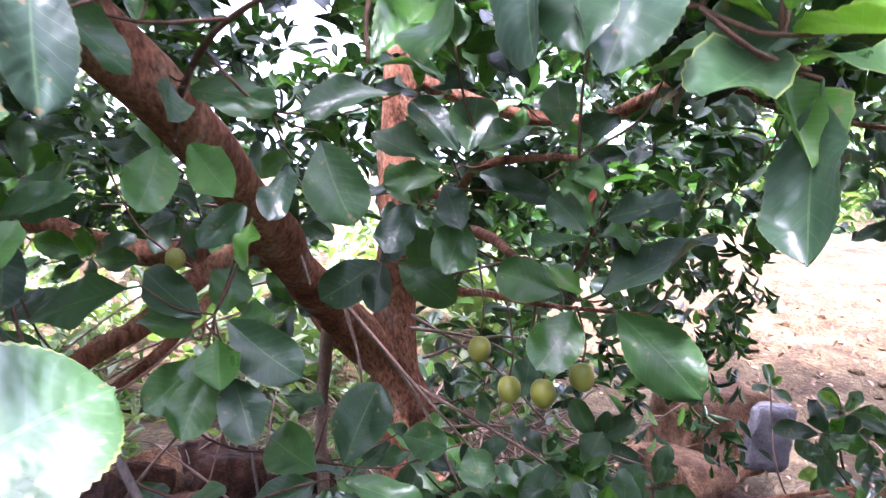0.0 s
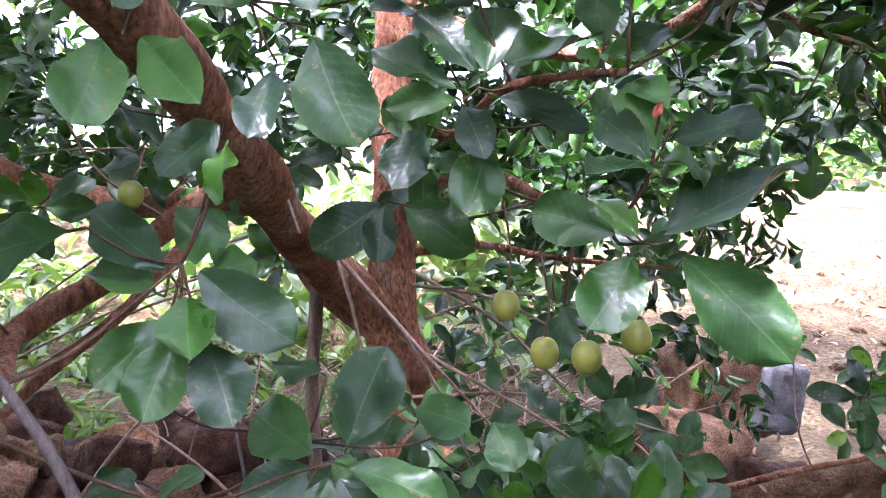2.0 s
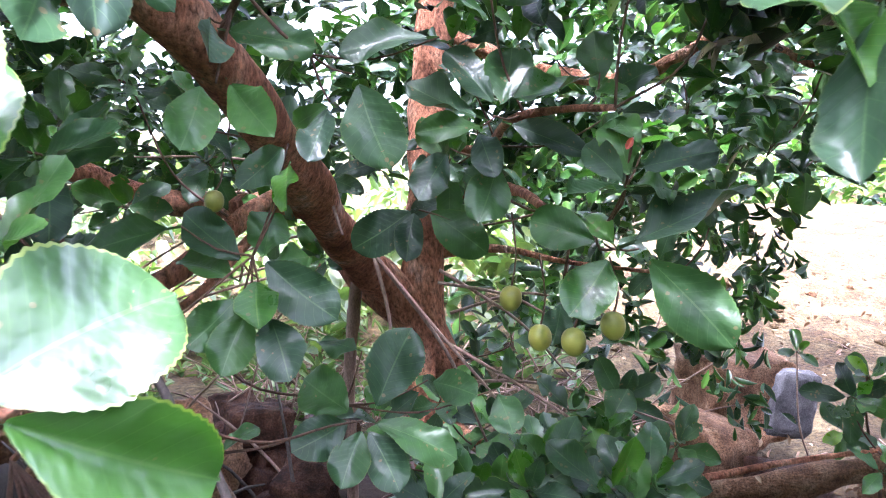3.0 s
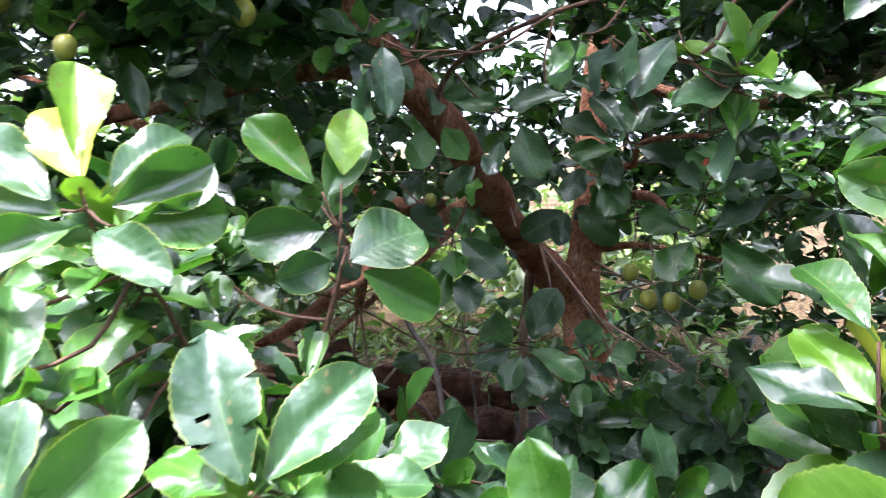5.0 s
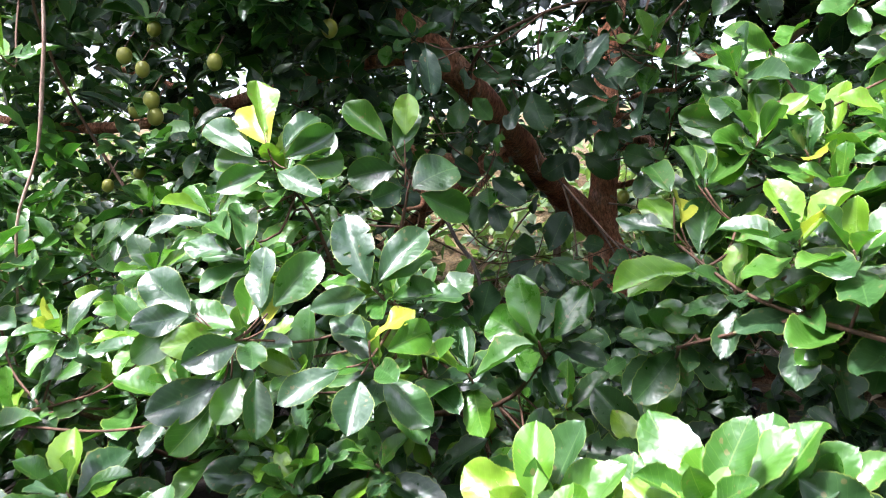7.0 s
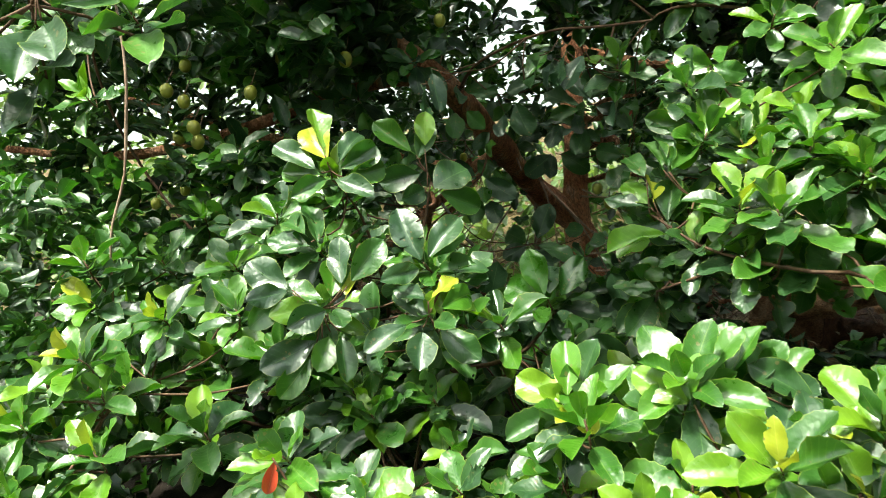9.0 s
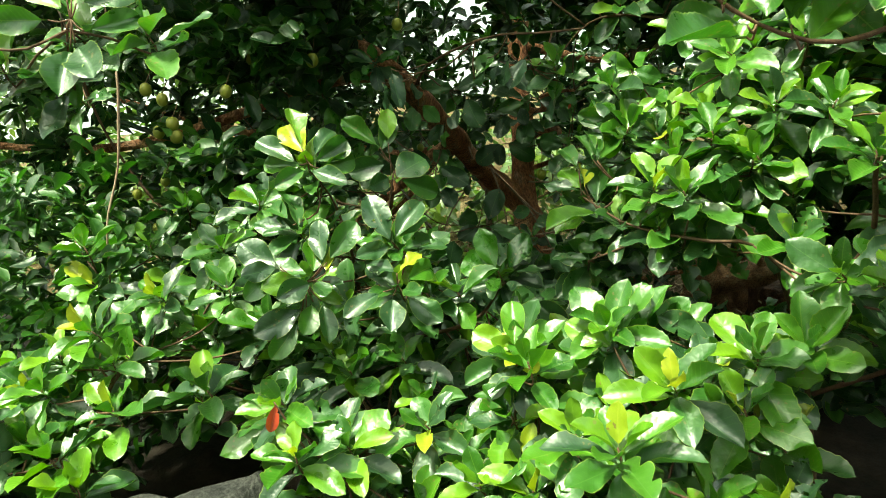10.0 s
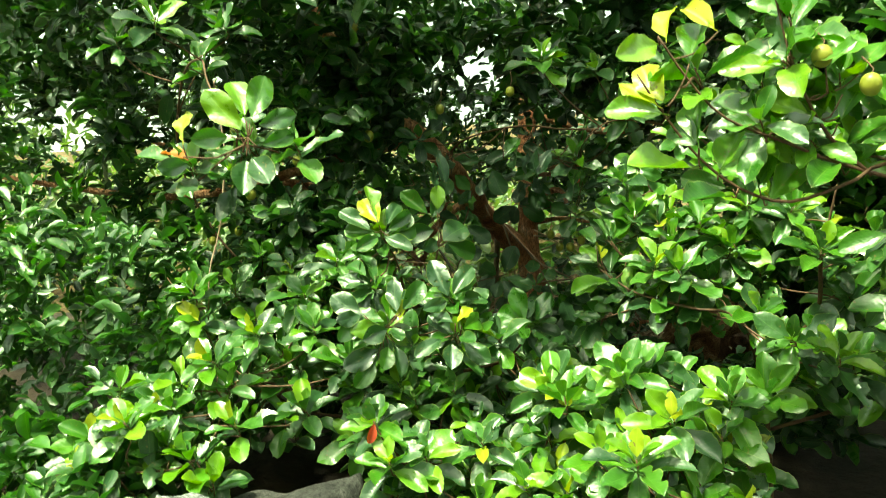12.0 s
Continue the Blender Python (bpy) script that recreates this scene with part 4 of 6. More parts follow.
leaf(s, (-0.107, -0.092, 1.286), (-0.122, -0.060, 1.352), 0.037, (0.12, -0.88, 0.46), MATURE)
leaf(s, (-0.096, -0.086, 1.289), (-0.059, -0.046, 1.346), 0.042, (0.61, -0.78, 0.14), MATURE)
leaf(s, (-0.127, -0.104, 1.267), (-0.206, -0.113, 1.286), 0.041, (0.26, -0.51, 0.82), YOUNG)
leaf(s, (-0.119, -0.100, 1.270), (-0.135, -0.058, 1.318), 0.041, (0.59, -0.51, 0.63), YOUNG)
leaf(s, (-0.135, -0.109, 1.264), (-0.184, -0.159, 1.252), 0.035, (0.54, -0.65, 0.54), YOUNG)
leaf(s, (-0.101, -0.091, 1.270), (-0.114, -0.043, 1.303), 0.030, (-0.08, -0.58, 0.81), YELLOW)
leaf(s, (-0.124, -0.104, 1.254), (-0.157, -0.157, 1.238), 0.039, (0.79, -0.57, 0.24), MATURE)
leaf(s, (-0.115, -0.100, 1.256), (-0.079, -0.138, 1.234), 0.029, (0.18, -0.35, 0.92), MATURE)
leaf(s, (-0.137, -0.115, 1.213), (-0.199, -0.168, 1.181), 0.044, (0.51, -0.80, 0.32), MATURE)
leaf(s, (-0.144, -0.122, 1.193), (-0.176, -0.161, 1.140), 0.037, (0.56, -0.79, 0.26), YOUNG)
leaf(s, (-0.122, -0.107, 1.219), (-0.117, -0.151, 1.179), 0.035, (0.66, -0.46, 0.59), MATURE)
leaf(s, (-0.108, -0.100, 1.218), (-0.083, -0.128, 1.162), 0.034, (0.73, -0.42, 0.54), MATURE)
leaf(s, (-0.171, -0.125, 1.284), (-0.206, -0.177, 1.277), 0.032, (0.69, -0.52, 0.51), MATURE)
leaf(s, (-0.188, -0.135, 1.271), (-0.191, -0.184, 1.246), 0.035, (0.85, -0.28, 0.45), MATURE)
s = sprig(left, -0.014, -0.015, 1.308)
leaf(s, (-0.015, -0.016, 1.308), (-0.054, -0.010, 1.392), 0.047, (0.44, -0.86, 0.27), BITTEN)
leaf(s, (-0.009, -0.013, 1.312), (0.028, 0.033, 1.375), 0.040, (0.32, -0.85, 0.42), MATURE)
leaf(s, (-0.003, -0.009, 1.313), (0.024, 0.053, 1.347), 0.035, (0.42, -0.57, 0.70), YOUNG)
leaf(s, (-0.023, -0.020, 1.307), (-0.092, -0.000, 1.313), 0.033, (-0.07, -0.53, 0.84), YOUNG)
leaf(s, (-0.018, -0.018, 1.300), (-0.044, -0.081, 1.294), 0.031, (0.82, -0.38, 0.43), MATURE)
s = sprig(left, 0.011, -0.064, 1.239)
leaf(s, (0.014, -0.060, 1.261), (0.029, 0.002, 1.288), 0.023, (0.14, -0.43, 0.89), YELLOW)
leaf(s, (0.025, -0.055, 1.248), (0.054, 0.009, 1.263), 0.039, (0.83, -0.44, 0.35), YOUNG)
leaf(s, (0.004, -0.070, 1.220), (0.017, -0.116, 1.176), 0.040, (0.48, -0.53, 0.70), MATURE)
leaf(s, (0.024, -0.059, 1.223), (0.086, -0.069, 1.182), 0.039, (0.17, -0.87, 0.47), MATURE)
leaf(s, (-0.014, -0.077, 1.230), (-0.050, -0.137, 1.212), 0.033, (0.50, -0.51, 0.70), MATURE)
leaf(s, (0.008, -0.063, 1.261), (-0.050, -0.033, 1.273), 0.031, (-0.05, -0.45, 0.89), MATURE)
leaf(s, (0.018, -0.061, 1.232), (0.063, -0.100, 1.233), 0.028, (-0.47, -0.53, 0.70), MATURE)
# SPRING's deeper green stands in for the shade on these young leaves.
s = sprig(left, 0.118, 0.162, 1.226)
leaf(s, (0.104, 0.155, 1.226), (0.044, 0.178, 1.249), 0.050, (-0.16, -0.89, 0.43), SPRING)
leaf(s, (0.114, 0.160, 1.229), (0.084, 0.177, 1.306), 0.042, (0.27, -0.91, 0.31), SPRING)
leaf(s, (0.120, 0.164, 1.233), (0.113, 0.215, 1.284), 0.035, (0.31, -0.65, 0.69), MATURE)
leaf(s, (0.134, 0.171, 1.229), (0.164, 0.225, 1.286), 0.042, (0.47, -0.75, 0.46), SPRING)
leaf(s, (0.128, 0.167, 1.221), (0.155, 0.235, 1.232), 0.034, (0.12, -0.20, 0.97), MATURE)
leaf(s, (0.111, 0.158, 1.218), (0.120, 0.100, 1.203), 0.028, (0.19, -0.22, 0.96), SPRING)
s = sprig(left, -0.035, 0.010, 1.093)
leaf(s, (-0.042, 0.007, 1.092), (-0.111, -0.043, 1.097), 0.039, (0.46, -0.56, 0.69), MATURE)
leaf(s, (-0.032, 0.013, 1.099), (-0.015, 0.074, 1.119), 0.042, (0.74, -0.39, 0.55), YOUNG)
leaf(s, (-0.029, 0.013, 1.088), (0.018, -0.019, 1.063), 0.033, (-0.02, -0.63, 0.77), YOUNG)
leaf(s, (-0.039, 0.009, 1.095), (-0.065, 0.057, 1.117), 0.028, (0.23, -0.30, 0.93), MATURE)
s = sprig(left, -0.125, -0.040, 1.090)
leaf(s, (-0.128, -0.042, 1.087), (-0.196, -0.092, 1.093), 0.043, (0.58, -0.75, 0.32), MATURE)
leaf(s, (-0.125, -0.039, 1.098), (-0.149, 0.009, 1.120), 0.030, (0.40, -0.20, 0.89), YOUNG)
leaf(s, (-0.121, -0.039, 1.084), (-0.165, -0.088, 1.041), 0.036, (0.12, -0.71, 0.69), MATURE)
s = sprig(right, 0.234, -0.176, 1.162)
leaf(s, (0.229, -0.178, 1.167), (0.220, -0.144, 1.229), 0.035, (0.14, -0.86, 0.49), YOUNG)
leaf(s, (0.225, -0.181, 1.163), (0.166, -0.169, 1.189), 0.038, (0.05, -0.87, 0.50), YOUNG)
leaf(s, (0.231, -0.177, 1.167), (0.228, -0.125, 1.198), 0.030, (-0.50, -0.47, 0.73), YELLOW)
leaf(s, (0.242, -0.171, 1.162), (0.270, -0.111, 1.181), 0.038, (0.62, -0.48, 0.62), MATURE)
leaf(s, (0.247, -0.170, 1.148), (0.288, -0.108, 1.148), 0.037, (0.28, -0.18, 0.94), MATURE)
leaf(s, (0.227, -0.180, 1.163), (0.185, -0.148, 1.182), 0.028, (0.41, -0.04, 0.91), YELLOW)
s = sprig(right, 0.367, -0.198, 1.173)
leaf(s, (0.364, -0.200, 1.173), (0.303, -0.190, 1.207), 0.035, (0.07, -0.92, 0.39), YOUNG)
leaf(s, (0.364, -0.200, 1.175), (0.353, -0.158, 1.234), 0.036, (0.09, -0.81, 0.59), YOUNG)
leaf(s, (0.375, -0.194, 1.171), (0.390, -0.126, 1.173), 0.032, (-0.32, 0.03, 0.95), YOUNG)
s = sprig(right, 0.416, -0.113, 1.171)
leaf(s, (0.391, -0.125, 1.177), (0.396, -0.080, 1.241), 0.036, (-0.07, -0.81, 0.58), YOUNG)
leaf(s, (0.385, -0.128, 1.177), (0.367, -0.083, 1.219), 0.030, (0.13, -0.65, 0.75), MATURE)
leaf(s, (0.399, -0.120, 1.186), (0.434, -0.054, 1.225), 0.039, (-0.27, -0.38, 0.88), YOUNG)
leaf(s, (0.489, -0.079, 1.145), (0.418, -0.092, 1.193), 0.040, (0.47, -0.74, 0.48), BITTEN)
s = sprig(right, 0.233, 0.251, 1.079)
leaf(s, (0.231, 0.250, 1.079), (0.167, 0.244, 1.152), 0.052, (0.29, -0.94, 0.18), MATURE)
leaf(s, (0.234, 0.252, 1.079), (0.261, 0.294, 1.167), 0.046, (-0.52, -0.70, 0.49), MATURE)
s = sprig(right, 0.367, 0.233, 1.510)
leaf(s, (0.362, 0.228, 1.491), (0.353, 0.283, 1.548), 0.037, (0.48, -0.59, 0.65), YOUNG)
leaf(s, (0.350, 0.221, 1.484), (0.294, 0.223, 1.547), 0.039, (0.49, -0.74, 0.46), MATURE)
leaf(s, (0.368, 0.231, 1.491), (0.423, 0.290, 1.543), 0.044, (-0.04, -0.64, 0.77), YOUNG)
leaf(s, (0.344, 0.218, 1.481), (0.272, 0.216, 1.502), 0.036, (0.01, -1.00, -0.05), MATURE)
leaf(s, (0.349, 0.224, 1.519), (0.342, 0.279, 1.581), 0.043, (0.05, -0.75, 0.66), YOUNG)
leaf(s, (0.378, 0.245, 1.566), (0.313, 0.252, 1.603), 0.043, (-0.13, -0.99, -0.05), YOUNG)
leaf(s, (0.372, 0.242, 1.573), (0.419, 0.212, 1.551), 0.032, (-0.51, -0.86, 0.07), MATURE)
leaf(s, (0.384, 0.248, 1.573), (0.394, 0.316, 1.622), 0.039, (-0.37, -0.51, 0.78), YOUNG)
leaf(s, (0.401, 0.243, 1.449), (0.464, 0.314, 1.466), 0.044, (0.33, -0.48, 0.81), MATURE)
leaf(s, (0.363, 0.226, 1.470), (0.319, 0.153, 1.461), 0.039, (0.47, -0.39, 0.79), YOUNG)
s = sprig(right, 0.348, 0.136, 1.375)
leaf(s, (0.315, 0.125, 1.421), (0.304, 0.176, 1.479), 0.036, (0.60, -0.53, 0.60), MATURE)
leaf(s, (0.307, 0.121, 1.422), (0.281, 0.168, 1.468), 0.033, (0.38, -0.54, 0.75), MATURE)
leaf(s, (0.284, 0.108, 1.409), (0.251, 0.151, 1.452), 0.032, (0.09, -0.67, 0.74), YOUNG)
leaf(s, (0.318, 0.126, 1.418), (0.348, 0.198, 1.450), 0.039, (0.15, -0.45, 0.88), MATURE)
leaf(s, (0.312, 0.115, 1.343), (0.314, 0.167, 1.406), 0.038, (-0.10, -0.76, 0.64), MATURE)
leaf(s, (0.318, 0.118, 1.344), (0.336, 0.183, 1.390), 0.037, (-0.19, -0.52, 0.83), YOUNG)
leaf(s, (0.406, 0.166, 1.378), (0.374, 0.203, 1.433), 0.034, (0.22, -0.74, 0.63), MATURE)
leaf(s, (0.413, 0.169, 1.372), (0.453, 0.233, 1.427), 0.043, (-0.30, -0.51, 0.81), MATURE)
leaf(s, (0.403, 0.156, 1.305), (0.356, 0.180, 1.349), 0.043, (-0.18, -0.93, 0.32), MATURE)
leaf(s, (0.404, 0.161, 1.337), (0.456, 0.235, 1.354), 0.042, (0.17, -0.34, 0.93), YOUNG)
s = sprig(right, 0.305, 0.106, 1.352)
leaf(s, (0.289, 0.100, 1.371), (0.248, 0.137, 1.408), 0.031, (-0.08, -0.75, 0.65), YOUNG)
leaf(s, (0.295, 0.104, 1.377), (0.284, 0.162, 1.411), 0.031, (0.79, -0.20, 0.58), YELLOW)
leaf(s, (0.287, 0.098, 1.368), (0.223, 0.115, 1.380), 0.031, (0.05, -0.46, 0.88), MATURE)
leaf(s, (0.312, 0.098, 1.330), (0.238, 0.040, 1.312), 0.041, (0.19, -0.51, 0.84), YOUNG)
leaf(s, (0.351, 0.125, 1.312), (0.272, 0.103, 1.336), 0.039, (0.37, -0.64, 0.67), MATURE)
s = sprig(right, 0.314, 0.089, 1.264)
leaf(s, (0.298, 0.080, 1.254), (0.233, 0.093, 1.261), 0.031, (-0.03, -0.59, 0.81), BITTEN)
leaf(s, (0.320, 0.092, 1.264), (0.270, 0.120, 1.288), 0.033, (-0.29, -0.87, 0.39), MATURE)
leaf(s, (0.320, 0.094, 1.276), (0.355, 0.167, 1.286), 0.038, (0.36, -0.30, 0.88), MATURE)
leaf(s, (0.318, 0.091, 1.260), (0.378, 0.158, 1.275), 0.042, (-0.06, -0.17, 0.98), MATURE)
s = sprig(right, 0.463, 0.069, 1.285)
leaf(s, (0.459, 0.068, 1.292), (0.458, 0.127, 1.335), 0.034, (0.44, -0.53, 0.72), MATURE)
leaf(s, (0.451, 0.064, 1.292), (0.420, 0.108, 1.304), 0.025, (-0.13, -0.35, 0.93), YOUNG)
leaf(s, (0.444, 0.059, 1.282), (0.403, -0.014, 1.274), 0.039, (0.21, -0.22, 0.95), MATURE)
leaf(s, (0.497, 0.086, 1.276), (0.458, 0.013, 1.250), 0.039, (-0.07, -0.29, 0.95), MATURE)
s = sprig(upper, 0.462, -0.514, 1.650)
leaf(s, (0.444, -0.522, 1.631), (0.411, -0.488, 1.693), 0.040, (-0.18, -0.91, 0.39), YELLOW)
leaf(s, (0.437, -0.525, 1.627), (0.384, -0.498, 1.662), 0.032, (0.30, -0.49, 0.81), YELLOW)
leaf(s, (0.444, -0.522, 1.617), (0.368, -0.526, 1.635), 0.037, (0.15, -0.86, 0.49), YOUNG)
leaf(s, (0.483, -0.509, 1.574), (0.449, -0.470, 1.617), 0.039, (-0.38, -0.81, 0.43), YOUNG)
leaf(s, (0.485, -0.509, 1.577), (0.485, -0.459, 1.642), 0.037, (-0.69, -0.57, 0.44), YOUNG)
leaf(s, (0.437, -0.521, 1.707), (0.401, -0.588, 1.692), 0.036, (0.81, -0.50, 0.31), YOUNG)
leaf(s, (0.447, -0.517, 1.713), (0.446, -0.461, 1.772), 0.037, (-0.48, -0.63, 0.61), YELLOW)
leaf(s, (0.476, -0.507, 1.685), (0.491, -0.448, 1.745), 0.039, (-0.34, -0.62, 0.71), YOUNG)
leaf(s, (0.508, -0.492, 1.724), (0.470, -0.453, 1.766), 0.032, (-0.14, -0.78, 0.61), YELLOW)
s = sprig(upper, 0.565, -0.451, 1.574)
leaf(s, (0.512, -0.473, 1.541), (0.537, -0.419, 1.603), 0.040, (-0.29, -0.67, 0.69), YOUNG)
leaf(s, (0.562, -0.455, 1.519), (0.556, -0.401, 1.566), 0.033, (0.51, -0.53, 0.67), YOUNG)
leaf(s, (0.523, -0.471, 1.519), (0.461, -0.451, 1.537), 0.031, (-0.22, -0.95, 0.24), YOUNG)
leaf(s, (0.523, -0.471, 1.508), (0.465, -0.535, 1.505), 0.040, (0.36, -0.38, 0.85), YOUNG)
leaf(s, (0.482, -0.485, 1.548), (0.394, -0.537, 1.548), 0.047, (0.24, -0.42, 0.87), YOUNG)
leaf(s, (0.576, -0.450, 1.501), (0.620, -0.386, 1.544), 0.041, (0.35, -0.67, 0.65), YOUNG)
leaf(s, (0.628, -0.424, 1.615), (0.561, -0.422, 1.649), 0.035, (0.07, -0.98, 0.19), YOUNG)
leaf(s, (0.588, -0.437, 1.679), (0.512, -0.441, 1.688), 0.035, (0.09, -0.94, 0.33), YOUNG)
leaf(s, (0.601, -0.432, 1.676), (0.633, -0.362, 1.712), 0.039, (0.22, -0.53, 0.82), YOUNG)
leaf(s, (0.555, -0.455, 1.562), (0.618, -0.389, 1.571), 0.042, (0.45, -0.51, 0.73), YOUNG)
leaf(s, (0.667, -0.407, 1.640), (0.618, -0.380, 1.655), 0.029, (-0.49, -0.87, -0.04), YOUNG)
s = sprig(upper, 0.654, -0.405, 1.643)
leaf(s, (0.662, -0.403, 1.612), (0.632, -0.369, 1.670), 0.036, (-0.36, -0.88, 0.32), YOUNG)
leaf(s, (0.669, -0.401, 1.605), (0.713, -0.352, 1.674), 0.044, (-0.13, -0.76, 0.63), YOUNG)
leaf(s, (0.663, -0.406, 1.547), (0.625, -0.476, 1.524), 0.038, (0.23, -0.42, 0.88), YOUNG)
leaf(s, (0.683, -0.398, 1.540), (0.724, -0.330, 1.580), 0.041, (-0.07, -0.48, 0.88), YOUNG)
leaf(s, (0.655, -0.402, 1.677), (0.701, -0.342, 1.736), 0.045, (-0.21, -0.60, 0.78), YOUNG)
leaf(s, (0.648, -0.405, 1.684), (0.621, -0.368, 1.745), 0.035, (0.12, -0.82, 0.55), YOUNG)
leaf(s, (0.696, -0.388, 1.670), (0.737, -0.321, 1.723), 0.044, (-0.19, -0.54, 0.82), YOUNG)
leaf(s, (0.601, -0.422, 1.742), (0.575, -0.376, 1.793), 0.033, (-0.38, -0.78, 0.50), YOUNG)
leaf(s, (0.608, -0.420, 1.713), (0.652, -0.351, 1.754), 0.042, (0.21, -0.59, 0.78), YOUNG)
s = sprig(left, -0.222, -0.440, 1.633)
leaf(s, (-0.230, -0.443, 1.642), (-0.295, -0.449, 1.713), 0.047, (0.33, -0.92, 0.22), YOUNG)
leaf(s, (-0.226, -0.440, 1.665), (-0.262, -0.415, 1.742), 0.041, (0.60, -0.63, 0.50), YOUNG)
leaf(s, (-0.217, -0.437, 1.661), (-0.205, -0.402, 1.740), 0.043, (0.68, -0.71, 0.20), YOUNG)
leaf(s, (-0.252, -0.452, 1.633), (-0.278, -0.508, 1.628), 0.034, (0.91, -0.39, -0.09), YOUNG)
leaf(s, (-0.209, -0.434, 1.651), (-0.166, -0.378, 1.671), 0.034, (0.80, -0.60, -0.05), MATURE)
leaf(s, (-0.218, -0.440, 1.600), (-0.167, -0.470, 1.549), 0.043, (0.15, -0.77, 0.61), MATURE)
leaf(s, (-0.226, -0.444, 1.595), (-0.209, -0.486, 1.537), 0.043, (0.59, -0.57, 0.57), MATURE)
leaf(s, (-0.204, -0.433, 1.618), (-0.169, -0.376, 1.640), 0.032, (0.81, -0.56, 0.18), MATURE)
s = sprig(left, -0.317, -0.488, 1.602)
leaf(s, (-0.316, -0.487, 1.626), (-0.345, -0.444, 1.682), 0.035, (-0.39, -0.81, 0.42), YELLOW)
leaf(s, (-0.333, -0.495, 1.595), (-0.416, -0.479, 1.614), 0.040, (0.09, -0.51, 0.86), YOUNG)
leaf(s, (-0.307, -0.485, 1.589), (-0.330, -0.540, 1.583), 0.030, (0.93, -0.37, -0.04), MATURE)
leaf(s, (-0.312, -0.486, 1.598), (-0.378, -0.457, 1.624), 0.036, (0.19, -0.37, 0.91), ORANGE)
s = sprig(right, 0.740, 0.102, 1.203)
leaf(s, (0.734, 0.100, 1.206), (0.725, 0.115, 1.289), 0.057, (-0.11, -0.98, 0.16), MATURE)
leaf(s, (0.744, 0.104, 1.201), (0.634, 0.083, 1.232), 0.053, (0.32, -0.61, 0.72), YOUNG)
leaf(s, (0.729, 0.097, 1.190), (0.687, 0.037, 1.151), 0.049, (0.33, -0.67, 0.67), BITTEN)
leaf(s, (0.749, 0.106, 1.203), (0.818, 0.173, 1.205), 0.049, (0.67, -0.69, 0.27), MATURE)
leaf(s, (0.744, 0.104, 1.213), (0.766, 0.141, 1.288), 0.049, (-0.04, -0.89, 0.45), MATURE)
s = sprig(left, -0.066, -0.330, 1.128)
leaf(s, (-0.066, -0.326, 1.124), (-0.072, -0.338, 1.088), 0.017, (0.53, -0.82, 0.19), RED)
s = sprig(tree, 0.167, 0.778, 1.567)
leaf(s, (0.167, 0.778, 1.567), (0.161, 0.775, 1.555), 0.007, (-0.10, -0.95, 0.29), RED)

# more leaves round the same twigs, a little behind
for ob, host, c, bases, up in [s for s in SPRIGS if s[1] != tree and s[2].y < 0.2]:
    if host is upper:
        rosette(host, c.x + 0.02, c.y + 0.035, c.z + 0.03, 7, 0.075, (-0.2, -0.5, 0.85), 1.5)
        continue
    rosette(host, c.x - 0.012, c.y + 0.035, c.z - 0.012, 9, 0.078, (0.1, -0.65, 0.7))
    rosette(host, c.x + dice.uniform(-0.05, 0.05), c.y + 0.07, c.z - dice.uniform(0.01, 0.05), 9, 0.078, (0.1, -0.65, 0.7), 0.1)

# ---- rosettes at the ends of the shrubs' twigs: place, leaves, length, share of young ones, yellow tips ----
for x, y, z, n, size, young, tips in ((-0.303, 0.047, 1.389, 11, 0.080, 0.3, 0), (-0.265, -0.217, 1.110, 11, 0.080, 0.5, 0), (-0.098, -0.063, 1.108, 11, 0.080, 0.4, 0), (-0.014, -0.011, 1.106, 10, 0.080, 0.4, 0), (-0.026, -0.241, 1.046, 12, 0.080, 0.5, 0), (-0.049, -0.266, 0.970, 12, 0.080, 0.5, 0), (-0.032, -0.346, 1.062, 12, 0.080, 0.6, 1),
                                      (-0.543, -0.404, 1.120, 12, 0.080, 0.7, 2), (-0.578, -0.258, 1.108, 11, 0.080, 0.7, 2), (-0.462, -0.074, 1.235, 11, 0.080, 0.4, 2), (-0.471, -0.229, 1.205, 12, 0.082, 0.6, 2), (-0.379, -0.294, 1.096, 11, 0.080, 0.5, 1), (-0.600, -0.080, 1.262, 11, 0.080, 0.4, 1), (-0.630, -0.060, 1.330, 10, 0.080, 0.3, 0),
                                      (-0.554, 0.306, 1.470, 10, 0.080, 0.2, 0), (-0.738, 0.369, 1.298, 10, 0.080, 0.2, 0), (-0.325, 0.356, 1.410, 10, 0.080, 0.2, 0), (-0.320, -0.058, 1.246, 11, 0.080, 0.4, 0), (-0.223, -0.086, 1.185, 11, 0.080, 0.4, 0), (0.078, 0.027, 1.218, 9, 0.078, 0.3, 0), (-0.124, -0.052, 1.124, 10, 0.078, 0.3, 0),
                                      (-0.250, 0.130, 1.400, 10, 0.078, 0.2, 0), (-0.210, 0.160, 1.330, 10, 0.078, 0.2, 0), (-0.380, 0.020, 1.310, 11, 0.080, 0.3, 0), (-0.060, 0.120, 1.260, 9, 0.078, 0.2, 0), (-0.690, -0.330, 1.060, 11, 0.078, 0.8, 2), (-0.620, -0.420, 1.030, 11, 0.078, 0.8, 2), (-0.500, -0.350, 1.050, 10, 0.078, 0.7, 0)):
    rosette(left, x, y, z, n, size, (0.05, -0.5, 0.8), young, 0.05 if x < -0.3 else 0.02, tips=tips)
